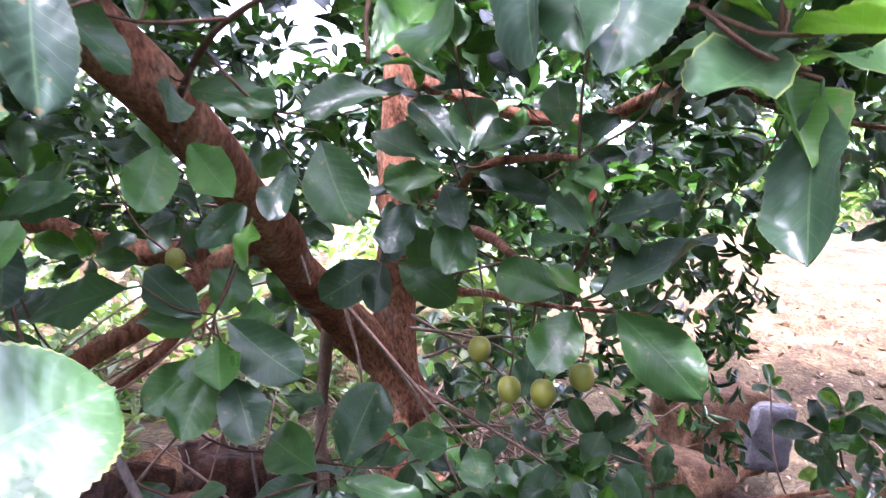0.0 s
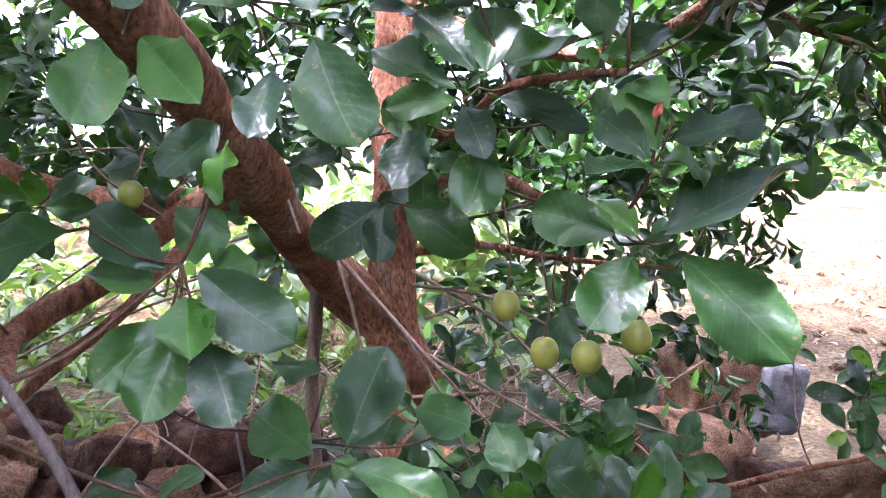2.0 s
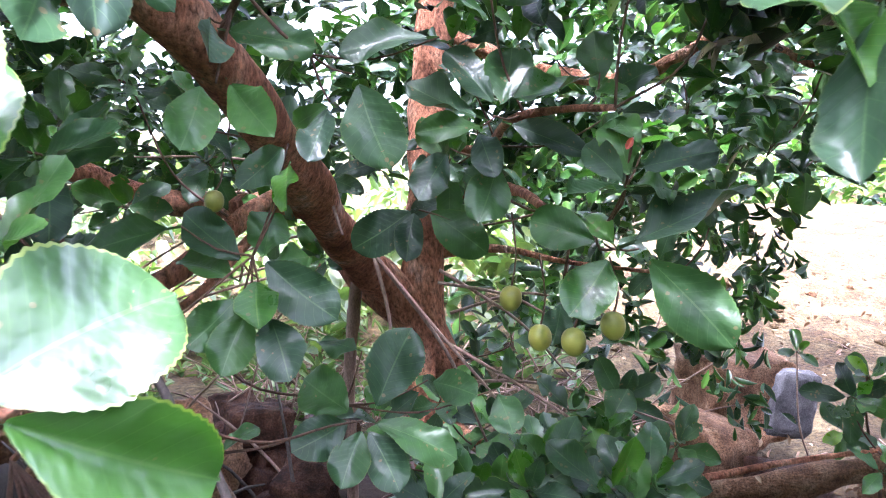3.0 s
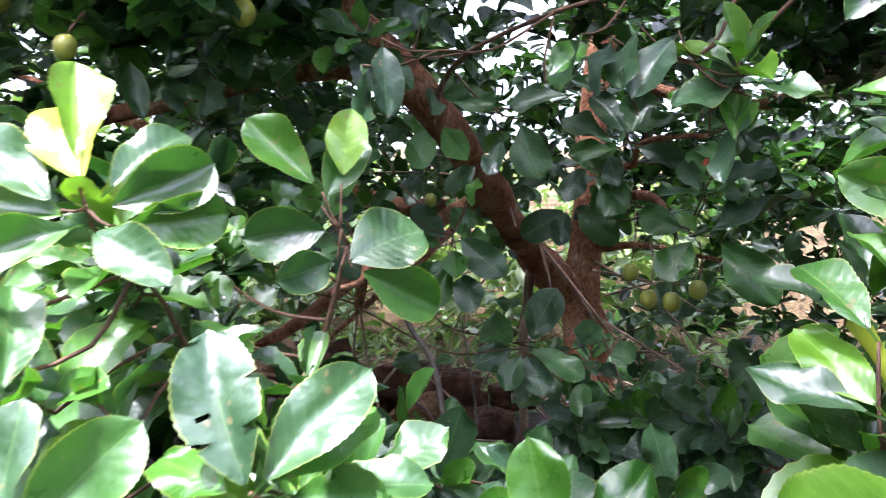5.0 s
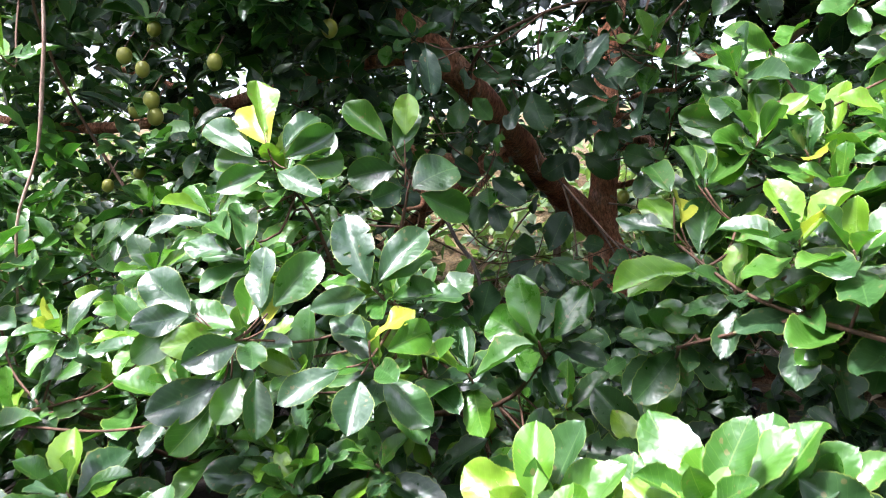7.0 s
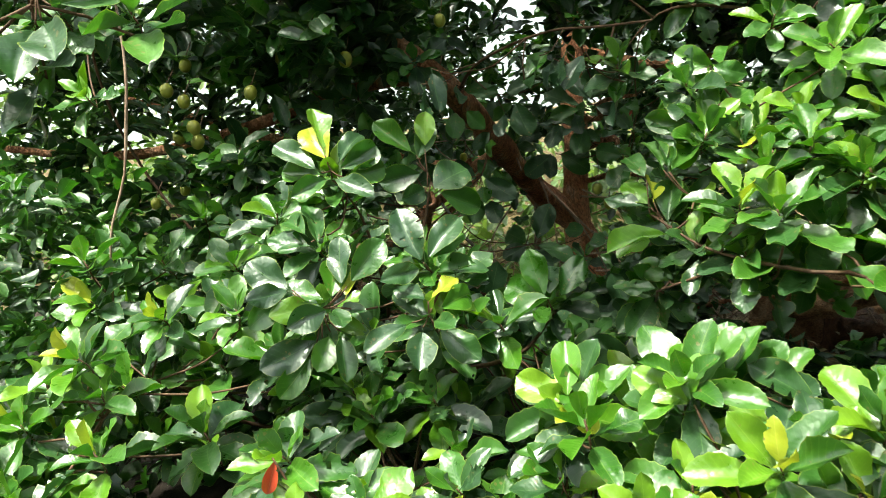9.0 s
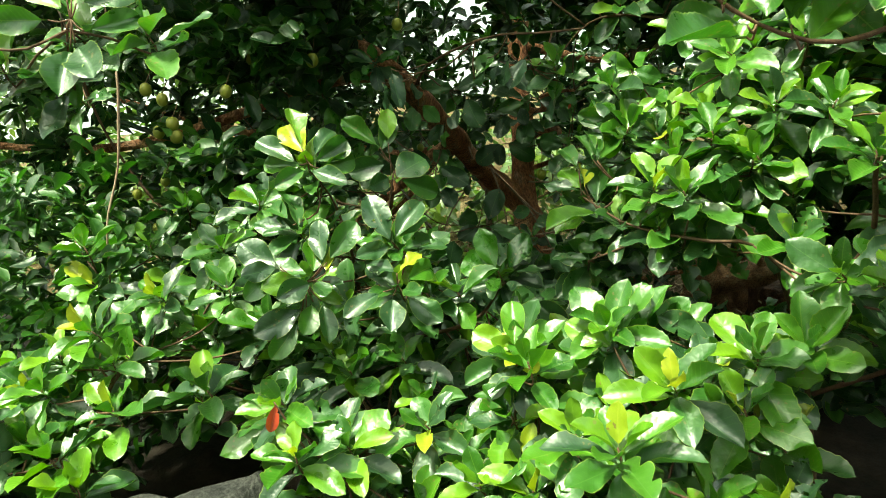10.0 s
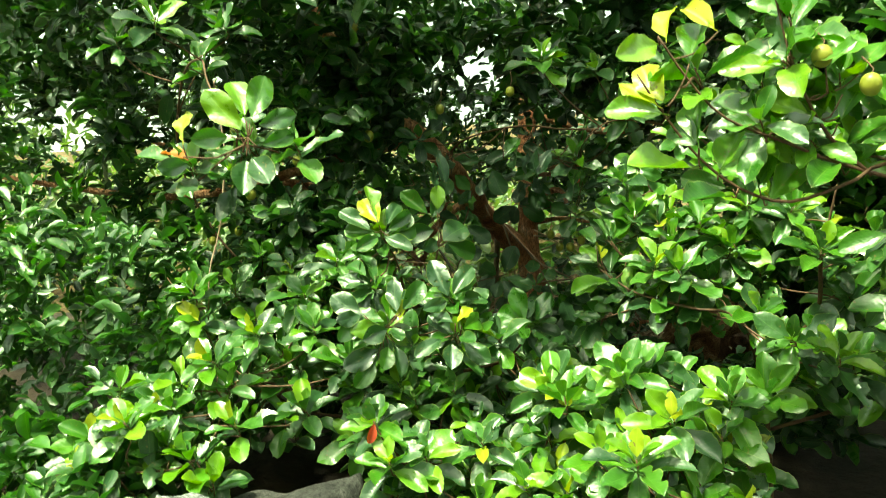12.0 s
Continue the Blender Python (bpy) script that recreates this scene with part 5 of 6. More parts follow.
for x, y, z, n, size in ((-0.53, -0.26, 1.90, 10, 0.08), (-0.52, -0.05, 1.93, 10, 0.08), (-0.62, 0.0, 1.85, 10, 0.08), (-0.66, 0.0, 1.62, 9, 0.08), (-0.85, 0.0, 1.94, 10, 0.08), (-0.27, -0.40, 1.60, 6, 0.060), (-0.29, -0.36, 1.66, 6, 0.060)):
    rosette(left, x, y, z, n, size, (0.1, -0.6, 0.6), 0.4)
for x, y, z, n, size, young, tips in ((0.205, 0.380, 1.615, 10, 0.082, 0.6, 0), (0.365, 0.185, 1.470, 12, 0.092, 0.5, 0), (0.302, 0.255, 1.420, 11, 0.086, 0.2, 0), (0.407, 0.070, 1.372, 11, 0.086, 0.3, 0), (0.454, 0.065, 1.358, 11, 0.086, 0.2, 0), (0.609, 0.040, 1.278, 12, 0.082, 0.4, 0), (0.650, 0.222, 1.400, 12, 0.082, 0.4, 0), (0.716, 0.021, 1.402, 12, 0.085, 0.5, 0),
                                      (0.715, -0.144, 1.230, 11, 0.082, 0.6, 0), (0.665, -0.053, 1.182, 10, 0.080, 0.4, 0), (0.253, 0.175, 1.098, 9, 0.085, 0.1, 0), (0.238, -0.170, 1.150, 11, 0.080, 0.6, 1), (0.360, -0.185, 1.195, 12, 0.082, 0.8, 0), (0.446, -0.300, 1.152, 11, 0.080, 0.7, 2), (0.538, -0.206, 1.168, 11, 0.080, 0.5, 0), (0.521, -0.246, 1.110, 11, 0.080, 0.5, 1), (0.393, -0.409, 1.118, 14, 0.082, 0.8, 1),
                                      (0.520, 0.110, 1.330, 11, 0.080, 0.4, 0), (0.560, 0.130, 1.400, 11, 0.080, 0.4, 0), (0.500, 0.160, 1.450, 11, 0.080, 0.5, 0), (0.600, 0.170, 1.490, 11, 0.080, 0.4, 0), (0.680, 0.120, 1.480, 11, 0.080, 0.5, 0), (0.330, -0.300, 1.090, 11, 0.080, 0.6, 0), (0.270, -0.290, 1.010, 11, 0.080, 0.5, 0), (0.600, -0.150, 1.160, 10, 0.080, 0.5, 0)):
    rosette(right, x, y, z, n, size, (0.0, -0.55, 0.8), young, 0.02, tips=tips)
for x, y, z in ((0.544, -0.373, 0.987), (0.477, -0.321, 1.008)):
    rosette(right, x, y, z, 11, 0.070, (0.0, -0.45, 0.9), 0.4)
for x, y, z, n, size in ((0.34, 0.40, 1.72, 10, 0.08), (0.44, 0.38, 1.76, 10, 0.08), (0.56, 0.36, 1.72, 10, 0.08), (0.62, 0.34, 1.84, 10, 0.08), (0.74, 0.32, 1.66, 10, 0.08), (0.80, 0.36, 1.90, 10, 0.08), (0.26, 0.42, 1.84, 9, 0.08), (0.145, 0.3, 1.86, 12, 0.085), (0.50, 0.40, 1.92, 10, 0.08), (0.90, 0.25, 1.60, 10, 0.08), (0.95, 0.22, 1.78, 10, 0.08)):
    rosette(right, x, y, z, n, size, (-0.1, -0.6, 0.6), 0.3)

# ---- the rosettes between them, deeper in ----
fill(left, 46, (-0.70, -0.12, 1.10), (0.06, 0.34, 1.42), lambda x, y, z: 0.04 < y - (z - 1.25) * 1.1 < 0.24 and x < 0.04 - 0.5 * max(0, y), (0.05, -0.5, 0.8), 0.15)
fill(left, 30, (-0.75, -0.42, 0.96), (-0.36, -0.02, 1.16), lambda x, y, z: y > (z - 1.25) * 1.3 - 0.14, (0.0, -0.4, 0.9), 0.7, 0.06)
fill(left, 16, (-0.04, 0.14, 0.92), (0.24, 0.42, 1.10), lambda x, y, z: True, (0.0, -0.6, 0.7), 0.05)
fill(left, 22, (-0.16, -0.30, 0.90), (0.12, 0.02, 1.06), lambda x, y, z: True, (0.0, -0.5, 0.8), 0.35, 0.02)
fill(right, 46, (0.30, 0.06, 1.28), (0.98, 0.34, 1.66), lambda x, y, z: 0.02 < y - 0.03 - (z - 1.3) * 0.5 < 0.2 and x > 0.22 + 0.64 * max(0, y - 0.05), (-0.1, -0.6, 0.7), 0.4)
fill(right, 40, (0.18, -0.42, 0.90), (0.58, -0.06, 1.17), lambda x, y, z: 0.0 < y + 0.2 + (1.2 - z) * 0.8 < 0.24, (0.0, -0.45, 0.85), 0.6, 0.03)
fill(right, 10, (0.60, -0.12, 1.14), (0.92, 0.10, 1.27), lambda x, y, z: True, (-0.1, -0.6, 0.7), 0.4)
fill(upper, 16, (0.56, -0.48, 1.57), (0.90, -0.30, 1.82), lambda x, y, z: z > 1.50 + 0.2 * abs(x - 0.62), (-0.3, -0.7, 0.6), 1.5, 0.03, 7, 0.08)

# rosettes of the tree, beyond the reach of the camera
for x, y, z, n, size in ((0.678, 1.481, 1.179, 9, 0.085), (0.718, 1.420, 1.075, 8, 0.08), (0.715, 1.307, 1.576, 9, 0.08), (0.256, 1.469, 1.151, 8, 0.085), (0.126, 1.105, 1.137, 9, 0.085),
                         (0.200, 1.168, 1.064, 9, 0.085), (0.099, 1.208, 1.023, 9, 0.085), (0.279, 1.229, 1.106, 8, 0.08), (0.299, 1.313, 1.008, 8, 0.085), (0.062, 1.055, 1.049, 8, 0.085),
                         (-0.020, 1.104, 1.060, 8, 0.085), (0.156, 1.306, 1.167, 8, 0.08), (0.356, 1.433, 1.092, 8, 0.08), (0.043, 1.351, 1.288, 7, 0.07)):
    rosette(tree, x, y, z, n, size, (0.0, -0.5, 0.25), 0.05, spread=1.1)
for x, y, z, n, size in ((0.143, 1.382, 1.340, 7, 0.07), (0.311, 1.454, 1.414, 8, 0.08), (0.410, 1.503, 1.537, 8, 0.08), (0.491, 1.422, 1.636, 9, 0.08), (0.598, 1.334, 1.630, 7, 0.075),
                         (0.611, 1.382, 1.737, 9, 0.08), (0.469, 1.397, 1.817, 9, 0.08), (0.348, 1.458, 1.716, 8, 0.08), (0.751, 1.467, 1.680, 9, 0.08), (0.831, 1.530, 1.643, 8, 0.08),
                         (0.870, 1.506, 1.803, 9, 0.08), (0.236, 1.493, 1.817, 9, 0.08), (0.106, 1.441, 1.794, 8, 0.08), (0.211, 1.295, 1.671, 8, 0.08)):
    rosette(tree, x, y, z, n, size, (0.0, -0.5, 0.25), 0.05, spread=1.1)
for x, y, z, n, size in ((-0.460, 1.203, 1.561, 8, 0.08), (-0.558, 1.133, 1.478, 8, 0.08), (-0.629, 1.078, 1.596, 9, 0.08), (-0.508, 1.029, 1.657, 8, 0.08), (-0.709, 1.131, 1.446, 9, 0.08),
                         (-0.411, 1.160, 1.721, 8, 0.075), (-0.623, 0.965, 1.292, 8, 0.08), (-0.554, 0.933, 1.412, 8, 0.08), (-0.366, 0.983, 1.617, 7, 0.075), (-0.757, 0.976, 1.552, 9, 0.08),
                         (-0.565, 0.824, 1.742, 9, 0.08), (-0.444, 0.775, 1.792, 9, 0.08), (-0.663, 0.775, 1.609, 9, 0.08), (-0.305, 0.838, 1.835, 8, 0.08)):
    rosette(tree, x, y, z, n, size, (0.0, -0.5, 0.25), 0.05, spread=1.1)
for x, y, z, n, size in ((0.014, 0.985, 1.842, 8, 0.08), (-0.059, 1.187, 1.756, 7, 0.08), (0.177, 0.888, 1.821, 8, 0.08),
                         (0.297, 0.992, 1.785, 8, 0.08), (0.353, 1.142, 1.870, 8, 0.08)):
    rosette(tree, x, y, z, n, size, (0.0, -0.5, 0.25), 0.05, spread=1.1)
for k in range(52):
    rosette(tree, dice.uniform(-0.04, 0.25), dice.uniform(0.92, 1.36), dice.uniform(0.92, 1.15), 8, 0.088, (0.0, -0.8, 0.65), 0.04, spread=1.0)
fill(tree, 8, (-0.46, 1.02, 1.34), (0.10, 1.46, 1.74), lambda x, y, z: abs(x + 0.23) > 0.05 or z > 1.55, (0.0, -0.6, 0.3), 0.03, 0.0, 8, 0.082, 0.06)
fill(tree, 20, (-0.62, 0.50, 1.40), (-0.26, 0.86, 1.80), lambda x, y, z: x < 0.05 - 0.62 * y, (0.0, -0.6, 0.3), 0.05, 0.0, 8, 0.082, 0.06)
fill(tree, 10, (-0.16, 0.95, 0.98), (0.06, 1.22, 1.20), lambda x, y, z: True, (0.0, -0.7, 0.5), 0.02, 0.0, 8, 0.085, 0.05)
fill(tree, 26, (-0.20, 0.34, 0.98), (0.22, 0.66, 1.19), lambda x, y, z: z < 1.22 - 0.20 * (y - 0.34), (0.0, -0.7, 0.5), 0.0, 0.0, 9, 0.082, 0.05)
rosette(tree, -0.267, 0.550, 1.700, 9, 0.088, (0.3, -0.8, 0.1), 0.0, spread=1.1)
s = sprig(tree, 0.575, 1.440, 1.630)
leaf(s, (0.548, 1.431, 1.590), (0.540, 1.420, 1.512), 0.055, (-0.5, -0.8, -0.2), BITTEN)
leaf(s, (0.570, 1.435, 1.600), (0.640, 1.420, 1.575), 0.036, (0.2, -0.7, 0.5), MATURE)
leaf(s, (0.560, 1.440, 1.620), (0.500, 1.425, 1.590), 0.036, (-0.2, -0.8, 0.3), MATURE)
for x, y, z, n, size in ((0.790, 1.700, 1.185, 10, 0.080), (0.850, 1.690, 1.130, 8, 0.075), (0.925, 1.680, 1.150, 9, 0.085), (0.960, 1.690, 1.050, 8, 0.080), (0.700, 1.860, 1.205, 5, 0.060), (0.760, 1.720, 1.060, 6, 0.070), (0.905, 1.600, 1.375, 4, 0.080), (0.960, 1.640, 1.290, 7, 0.080)):
    rosette(sapling, x, y, z, n, size, (-0.35, -0.8, 0.35), 0.0, spread=1.05)
s = sprig(sapling, 0.868, 1.617, 1.004)
leaf(s, (0.868, 1.617, 1.004), (0.892, 1.589, 1.036), 0.030, (-0.2, -0.9, 0.3), ORANGE)
lay_twigs()


# ---- fruit ----
def fruit_mesh():
    bm = bmesh.new()
    bmesh.ops.create_uvsphere(bm, u_segments=20, v_segments=14, radius=1.0)
    for v in bm.verts:
        c = v.co
        pole = max(0, c.z) ** 6
        v.co = Vector((c.x * 0.0132, c.y * 0.0132, c.z * 0.0158 - 0.0012 * pole)) * (1 + 0.02 * noise.noise(c * 2))
    for f in bm.faces:
        f.smooth = True
    me = bpy.data.meshes.new("fruit")
    bm.to_mesh(me)
    me.materials.append(M_FRUIT)
    return me


FRUIT = fruit_mesh()
for x, y, z, long, size in ((0.053, 0.906, 1.392, 0.10, 1.0), (0.088, 0.868, 1.354, 0.09, 1.0), (0.124, 0.852, 1.354, 0.08, 1.05), (0.162, 0.827, 1.377, 0.07, 1.0), (-0.707, 0.33, 1.582, 0.05, 1.1), (-0.749, 0.33, 1.566, 0.05, 1.05), (-0.704, 0.335, 1.552, 0.06, 1.1), (-0.549, 0.33, 1.641, 0.05, 1.0), (-0.774, 0.33, 1.670, 0.05, 1.05), (-0.733, 0.335, 1.642, 0.05, 1.0), (-0.384, 0.45, 1.706, 0.06, 1.1),
                            (-0.549, 0.45, 1.729, 0.05, 1.0), (-0.523, 0.45, 1.712, 0.05, 1.0), (-0.746, 0.33, 1.448, 0.05, 0.85), (-0.834, 0.33, 1.422, 0.05, 0.85), (-0.630, 0.33, 1.463, 0.05, 0.8), (-0.606, 0.335, 1.487, 0.05, 0.8), (-0.786, 0.33, 1.335, 0.05, 0.85), (-0.821, 0.45, 1.746, 0.06, 1.05),
                            (-0.366, 0.45, 1.965, 0.06, 1.0), (-0.416, 0.45, 2.010, 0.06, 1.0), (0.640, -0.445, 1.687, 0.04, 1.0), (0.697, -0.445, 1.646, 0.04, 1.0), (-0.243, 0.755, 1.490, 0.04, 0.75), (-0.20, 0.55, 1.78, 0.06, 1.0), (0.03, 0.45, 1.80, 0.06, 0.9)):
    size *= 1.05 if x < -0.3 else 1.0
    ob = part("fruit", FRUIT, upper if y < 0 else tree, "unripe olive-green fruit")
    ob.matrix_basis = Matrix.LocRotScale((x, y, z), Euler((dice.uniform(-0.2, 0.2), dice.uniform(-0.2, 0.2), dice.uniform(0, 6))), (size,) * 3)
    v, f = tube([(x, y, z + 0.013 * size), (x + 0.004, y + 0.005, z + long * 0.5), (x - 0.004, y + 0.03, z + long)], [0.0012, 0.0010, 0.0014], 6, 0.02)
    part("fruit_stalk", mesh_object("fruit_stalk", v, f, M_TWIG), upper if y < 0 else tree)


# ---- a cluster of buds at the end of a twig ----
def bud_mesh():
    bm = bmesh.new()
    bmesh.ops.create_uvsphere(bm, u_segments=10, v_segments=8, radius=1.0)
    for v in bm.verts:
        slim = 1 - 0.35 * v.co.z
        v.co = (v.co.x * 0.0042 * slim, v.co.y * 0.0042 * slim, v.co.z * 0.0085)
    for f in bm.faces:
        f.smooth = True
    me = bpy.data.meshes.new("flower_bud")
    bm.to_mesh(me)
    me.materials.append(M_FRUIT)
    return me


BUD = bud_mesh()
for k in range(13):
    tip = Vector((0.600, 1.31, 1.655)) + Vector((dice.gauss(0, 0.014), dice.gauss(0, 0.010), dice.gauss(0, 0.016)))
    foot = Vector((0.605, 1.33, 1.620))
    ob = part("flower_bud", BUD, tree, "yellow-green flower bud")
    ob.matrix_basis = Matrix.Translation(tip) @ (tip - foot).to_track_quat("Z", "Y").to_matrix().to_4x4()
    v, f = tube([foot, (foot + tip) / 2, tip], [0.0012, 0.0010, 0.0009], 5, 0.02)
    part("bud_stalk", mesh_object("bud_stalk", v, f, M_TWIG), tree)


# ---- masses of foliage behind and above ----
def beside_pocket(x, y, z):
    """Keeps the open pocket before the tree free."""
    return x > 0.20 + 0.64 * max(0, y - 0.05) or x < -0.16 - 0.74 * max(0, y - 0.05)


def sky_gap(x, y, z):
    """True outside the thin place in the crown where the sky shows."""
    return not (y > 0.5 and -0.02 - 0.36 * y < x < 0.22 - 0.29 * y and z > 1.52 + 0.22 * y and z < 1.72 + 0.27 * y and noise.noise(Vector((x * 4, y * 4, z * 4))) < 0.22)


def dapple(x, y, z):
    """True outside the holes in the crown through which the sun reaches the bank."""
    return not (1.0 < y < 2.5 and (0.05 < x < 2.4 or x > -0.6 and z > 2.25)) or noise.noise(Vector((x * 2.6, y * 2.6 - z, 8))) > 0.10


def crown_keep(x, y, z):
    return (x / 3.4) ** 2 + ((y - 1.4) / 1.7) ** 2 + ((z - 2.5) / 0.95) ** 2 < 1 and sky_gap(x, y, z) and dapple(x, y, z) and (z > 2.05 or y > 0.4) and (y > (0.26 if 0.15 < x < 1.1 else -0.12) or -0.5 < x < 0.15)


foliage("crown", cloud(2400, (-3.6, -0.35, 1.95), (3.0, 3.6, 3.5), 11, crown_keep), 12, 0.09, M_SHADED_FOLIAGE, "crown of leaves in a shade-darkened green", tree, seed=11, rows=3)
# Added out of view, only to keep the sun off the twigs below.
foliage("crown", cloud(24, (-0.06, -0.28, 2.02), (0.16, -0.02, 2.30), 59), 12, 0.085, M_SHADED_FOLIAGE, "unseen leaf mass added to shade the shrubs below", tree, seed=59)
foliage("crown", cloud(34, (0.0, 1.55, 1.22), (0.46, 2.0, 1.62), 62), 9, 0.062, M_SHADED_FOLIAGE, "small leaves behind the trunk", tree, seed=62, droop=0.35)
foliage("crown", cloud(60, (-1.7, 2.0, 1.50), (-0.45, 2.6, 1.95), 63), 9, 0.068, M_SHADED_FOLIAGE, "inner leafy boughs", tree, seed=63)
foliage("crown", cloud(60, (-1.3, 1.0, 0.95), (-0.38, 2.0, 1.42), 60, beside_pocket), 10, 0.07, M_SHADED_FOLIAGE, "low leafy boughs", tree, seed=60)
foliage("crown", cloud(235, (-3.2, 0.32, 0.95), (-0.38, 2.0, 2.1), 12, lambda x, y, z: beside_pocket(x, y, z) and (z > 1.42 or x < -1.3 or y < 0.7)), 10, 0.085, M_SHADED_FOLIAGE, "low leafy boughs", tree, seed=12)
foliage("crown", cloud(330, (0.5, 0.55, 1.0), (2.4, 1.9, 2.2), 13, lambda x, y, z: x > 0.45 + 0.60 * y), 10, 0.085, M_SHADED_FOLIAGE, "low leafy boughs", tree, seed=13)
foliage("crown", cloud(600, (-2.2, 1.75, 1.25), (0.70, 3.0, 2.4), 14, lambda x, y, z: sky_gap(x, y, z) and z > 1.5), 9, 0.075, M_SHADED_FOLIAGE, "inner leafy boughs", tree, seed=14)
foliage("crown", cloud(240, (0.55, 1.95, 1.85), (2.4, 3.2, 2.9), 34), 9, 0.085, M_SHADED_FOLIAGE, "upper leafy boughs", tree, seed=34)
foliage("crown", cloud(46, (-0.15, 1.60, 0.92), (0.66, 2.30, 1.66), 51, lambda x, y, z: x < 0.45 or z > 1.3), 9, 0.062, M_SHADED_FOLIAGE, "small leaves behind the trunk", tree, seed=51, droop=0.35)
foliage("crown", cloud(150, (0.25, 0.85, 1.70), (1.6, 1.8, 2.15), 52, lambda x, y, z: z > 1.52 + 0.16 * y), 11, 0.08, M_SHADED_FOLIAGE, "leaves under the crown", tree, seed=52)
foliage("crown", cloud(70, (0.05, 0.55, 0.80), (0.85, 1.30, 0.96), 53), 11, 0.08, M_SHADED_FOLIAGE, "low leaves over the shady ground", tree, seed=53)
foliage("crown", cloud(80, (0.10, 2.2, 1.30), (0.80, 2.8, 1.95), 54), 9, 0.068, M_SHADED_FOLIAGE, "small leaves behind the trunk", tree, seed=54, droop=0.35)
foliage("crown", cloud(75, (-0.62, 0.36, 1.70), (-0.30, 0.62, 2.05), 55), 10, 0.075, M_SHADED_FOLIAGE, "leaves round the upper limb", tree, seed=55)
foliage("crown", cloud(105, (0.50, 1.50, 1.60), (1.7, 2.5, 2.2), 56, lambda x, y, z: z > 1.52 + 0.08 * y), 10, 0.075, M_SHADED_FOLIAGE, "leaves above the bank", tree, seed=56)
foliage("crown", cloud(70, (-0.60, 1.95, 1.55), (0.15, 2.5, 2.15), 61, sky_gap), 9, 0.068, M_SHADED_FOLIAGE, "inner leafy boughs", tree, seed=61)
foliage("crown", cloud(42, (-1.6, 1.45, 1.62), (-0.55, 2.0, 2.15), 57, sky_gap), 10, 0.075, M_SHADED_FOLIAGE, "inner leafy boughs", tree, seed=57)
foliage("leaves", cloud(45, (-1.1, -0.50, 0.84), (-0.50, -0.12, 1.04), 35), 13, 0.070, M_OUTER, "lower leaves of the shrub", left, seed=35)
foliage("leaves", cloud(70, (0.55, 0.42, 0.70), (1.8, 0.9, 1.25), 36), 14, 0.072, M_SHADED_FOLIAGE, "inner leaves of the shrub", right, seed=36)
foliage("leaves", cloud(60, (0.70, 0.08, 0.98), (1.7, 0.45, 1.28), 37), 14, 0.072, M_SHADED_FOLIAGE, "inner leaves of the shrub", right, seed=37)
foliage("crown", cloud(110, (-0.60, 0.55, 1.82), (0.45, 1.25, 2.10), 38, sky_gap), 10, 0.08, M_SHADED_FOLIAGE, "leaves round the upper limb", tree, seed=38)
foliage("crown", cloud(40, (-1.35, 0.46, 1.42), (-0.48, 0.66, 1.90), 39, beside_pocket), 10, 0.08, M_SHADED_FOLIAGE, "leaves along the side limb", tree, seed=39)
foliage("leaves", cloud(30, (0.28, 0.14, 0.76), (0.85, 0.42, 1.0), 42), 14, 0.072, M_SHADED_FOLIAGE, "inner leaves of the shrub", right, seed=42)
foliage("leaves", cloud(260, (-1.8, -0.25, 0.80), (-0.6, 0.5, 1.5), 15), 16, 0.056, M_OUTER, "outer leaves of the shrub", left, seed=15)
foliage("leaves", cloud(105, (-2.0, 0.0, 1.4), (-0.62, 0.6, 2.3), 16, lambda x, y, z: x < -1.1 or z > 2.1), 20, 0.056, M_OUTER, "outer leaves of the shrub", left, seed=16)
foliage("leaves", cloud(50, (-0.65, 0.14, 0.80), (0.10, 0.46, 1.16), 26, lambda x, y, z: x < -0.22 or z < 0.92), 14, 0.072, M_SHADED_FOLIAGE, "inner leaves of the shrub", left, seed=26)
foliage("leaves", cloud(12, (-0.30, 0.30, 1.0), (-0.10, 0.46, 1.26), 32), 14, 0.072, M_SHADED_FOLIAGE, "inner leaves of the shrub", left, seed=32)
foliage("leaves", cloud(60, (-0.70, 0.26, 1.15), (-0.38, 0.50, 1.50), 27), 13, 0.070, M_SHADED_FOLIAGE, "inner leaves of the shrub", left, seed=27)
foliage("leaves", cloud(25, (-0.25, -0.15, 0.80), (0.20, 0.12, 0.98), 28), 14, 0.072, M_SHADED_FOLIAGE, "lower leaves of the shrub", left, seed=28)
foliage("leaves", cloud(110, (0.50, 0.40, 1.30), (1.05, 0.85, 1.75), 58, lambda x, y, z: x > 0.18 + 0.60 * y), 12, 0.075, M_OUTER, "inner leaves of the shrub", right, seed=58)
foliage("leaves", cloud(220, (0.45, 0.30, 1.15), (1.7, 0.85, 2.3), 17, beside_pocket), 14, 0.072, M_SHADED_FOLIAGE, "outer leaves of the shrub", right, seed=17)
foliage("leaves", cloud(60, (0.80, 0.10, 1.05), (1.6, 0.4, 2.0), 29), 14, 0.072, M_OUTER, "inner leaves of the shrub", right, seed=29)
foliage("leaves", cloud(70, (0.18, -0.28, 0.76), (0.62, 0.08, 0.95), 30), 14, 0.072, M_OUTER, "lower leaves of the shrub", right, seed=30)
foliage("leaves", cloud(60, (0.15, 0.45, 1.80), (1.2, 0.9, 2.3), 18), 14, 0.072, M_SHADED_FOLIAGE, "upper leaves of the shrub", right, seed=18)
foliage("leaves", cloud(70, (0.78, -0.36, 1.35), (1.2, -0.05, 2.0), 31), 14, 0.072, M_OUTER, "outer leaves of the shrub", upper, seed=31)
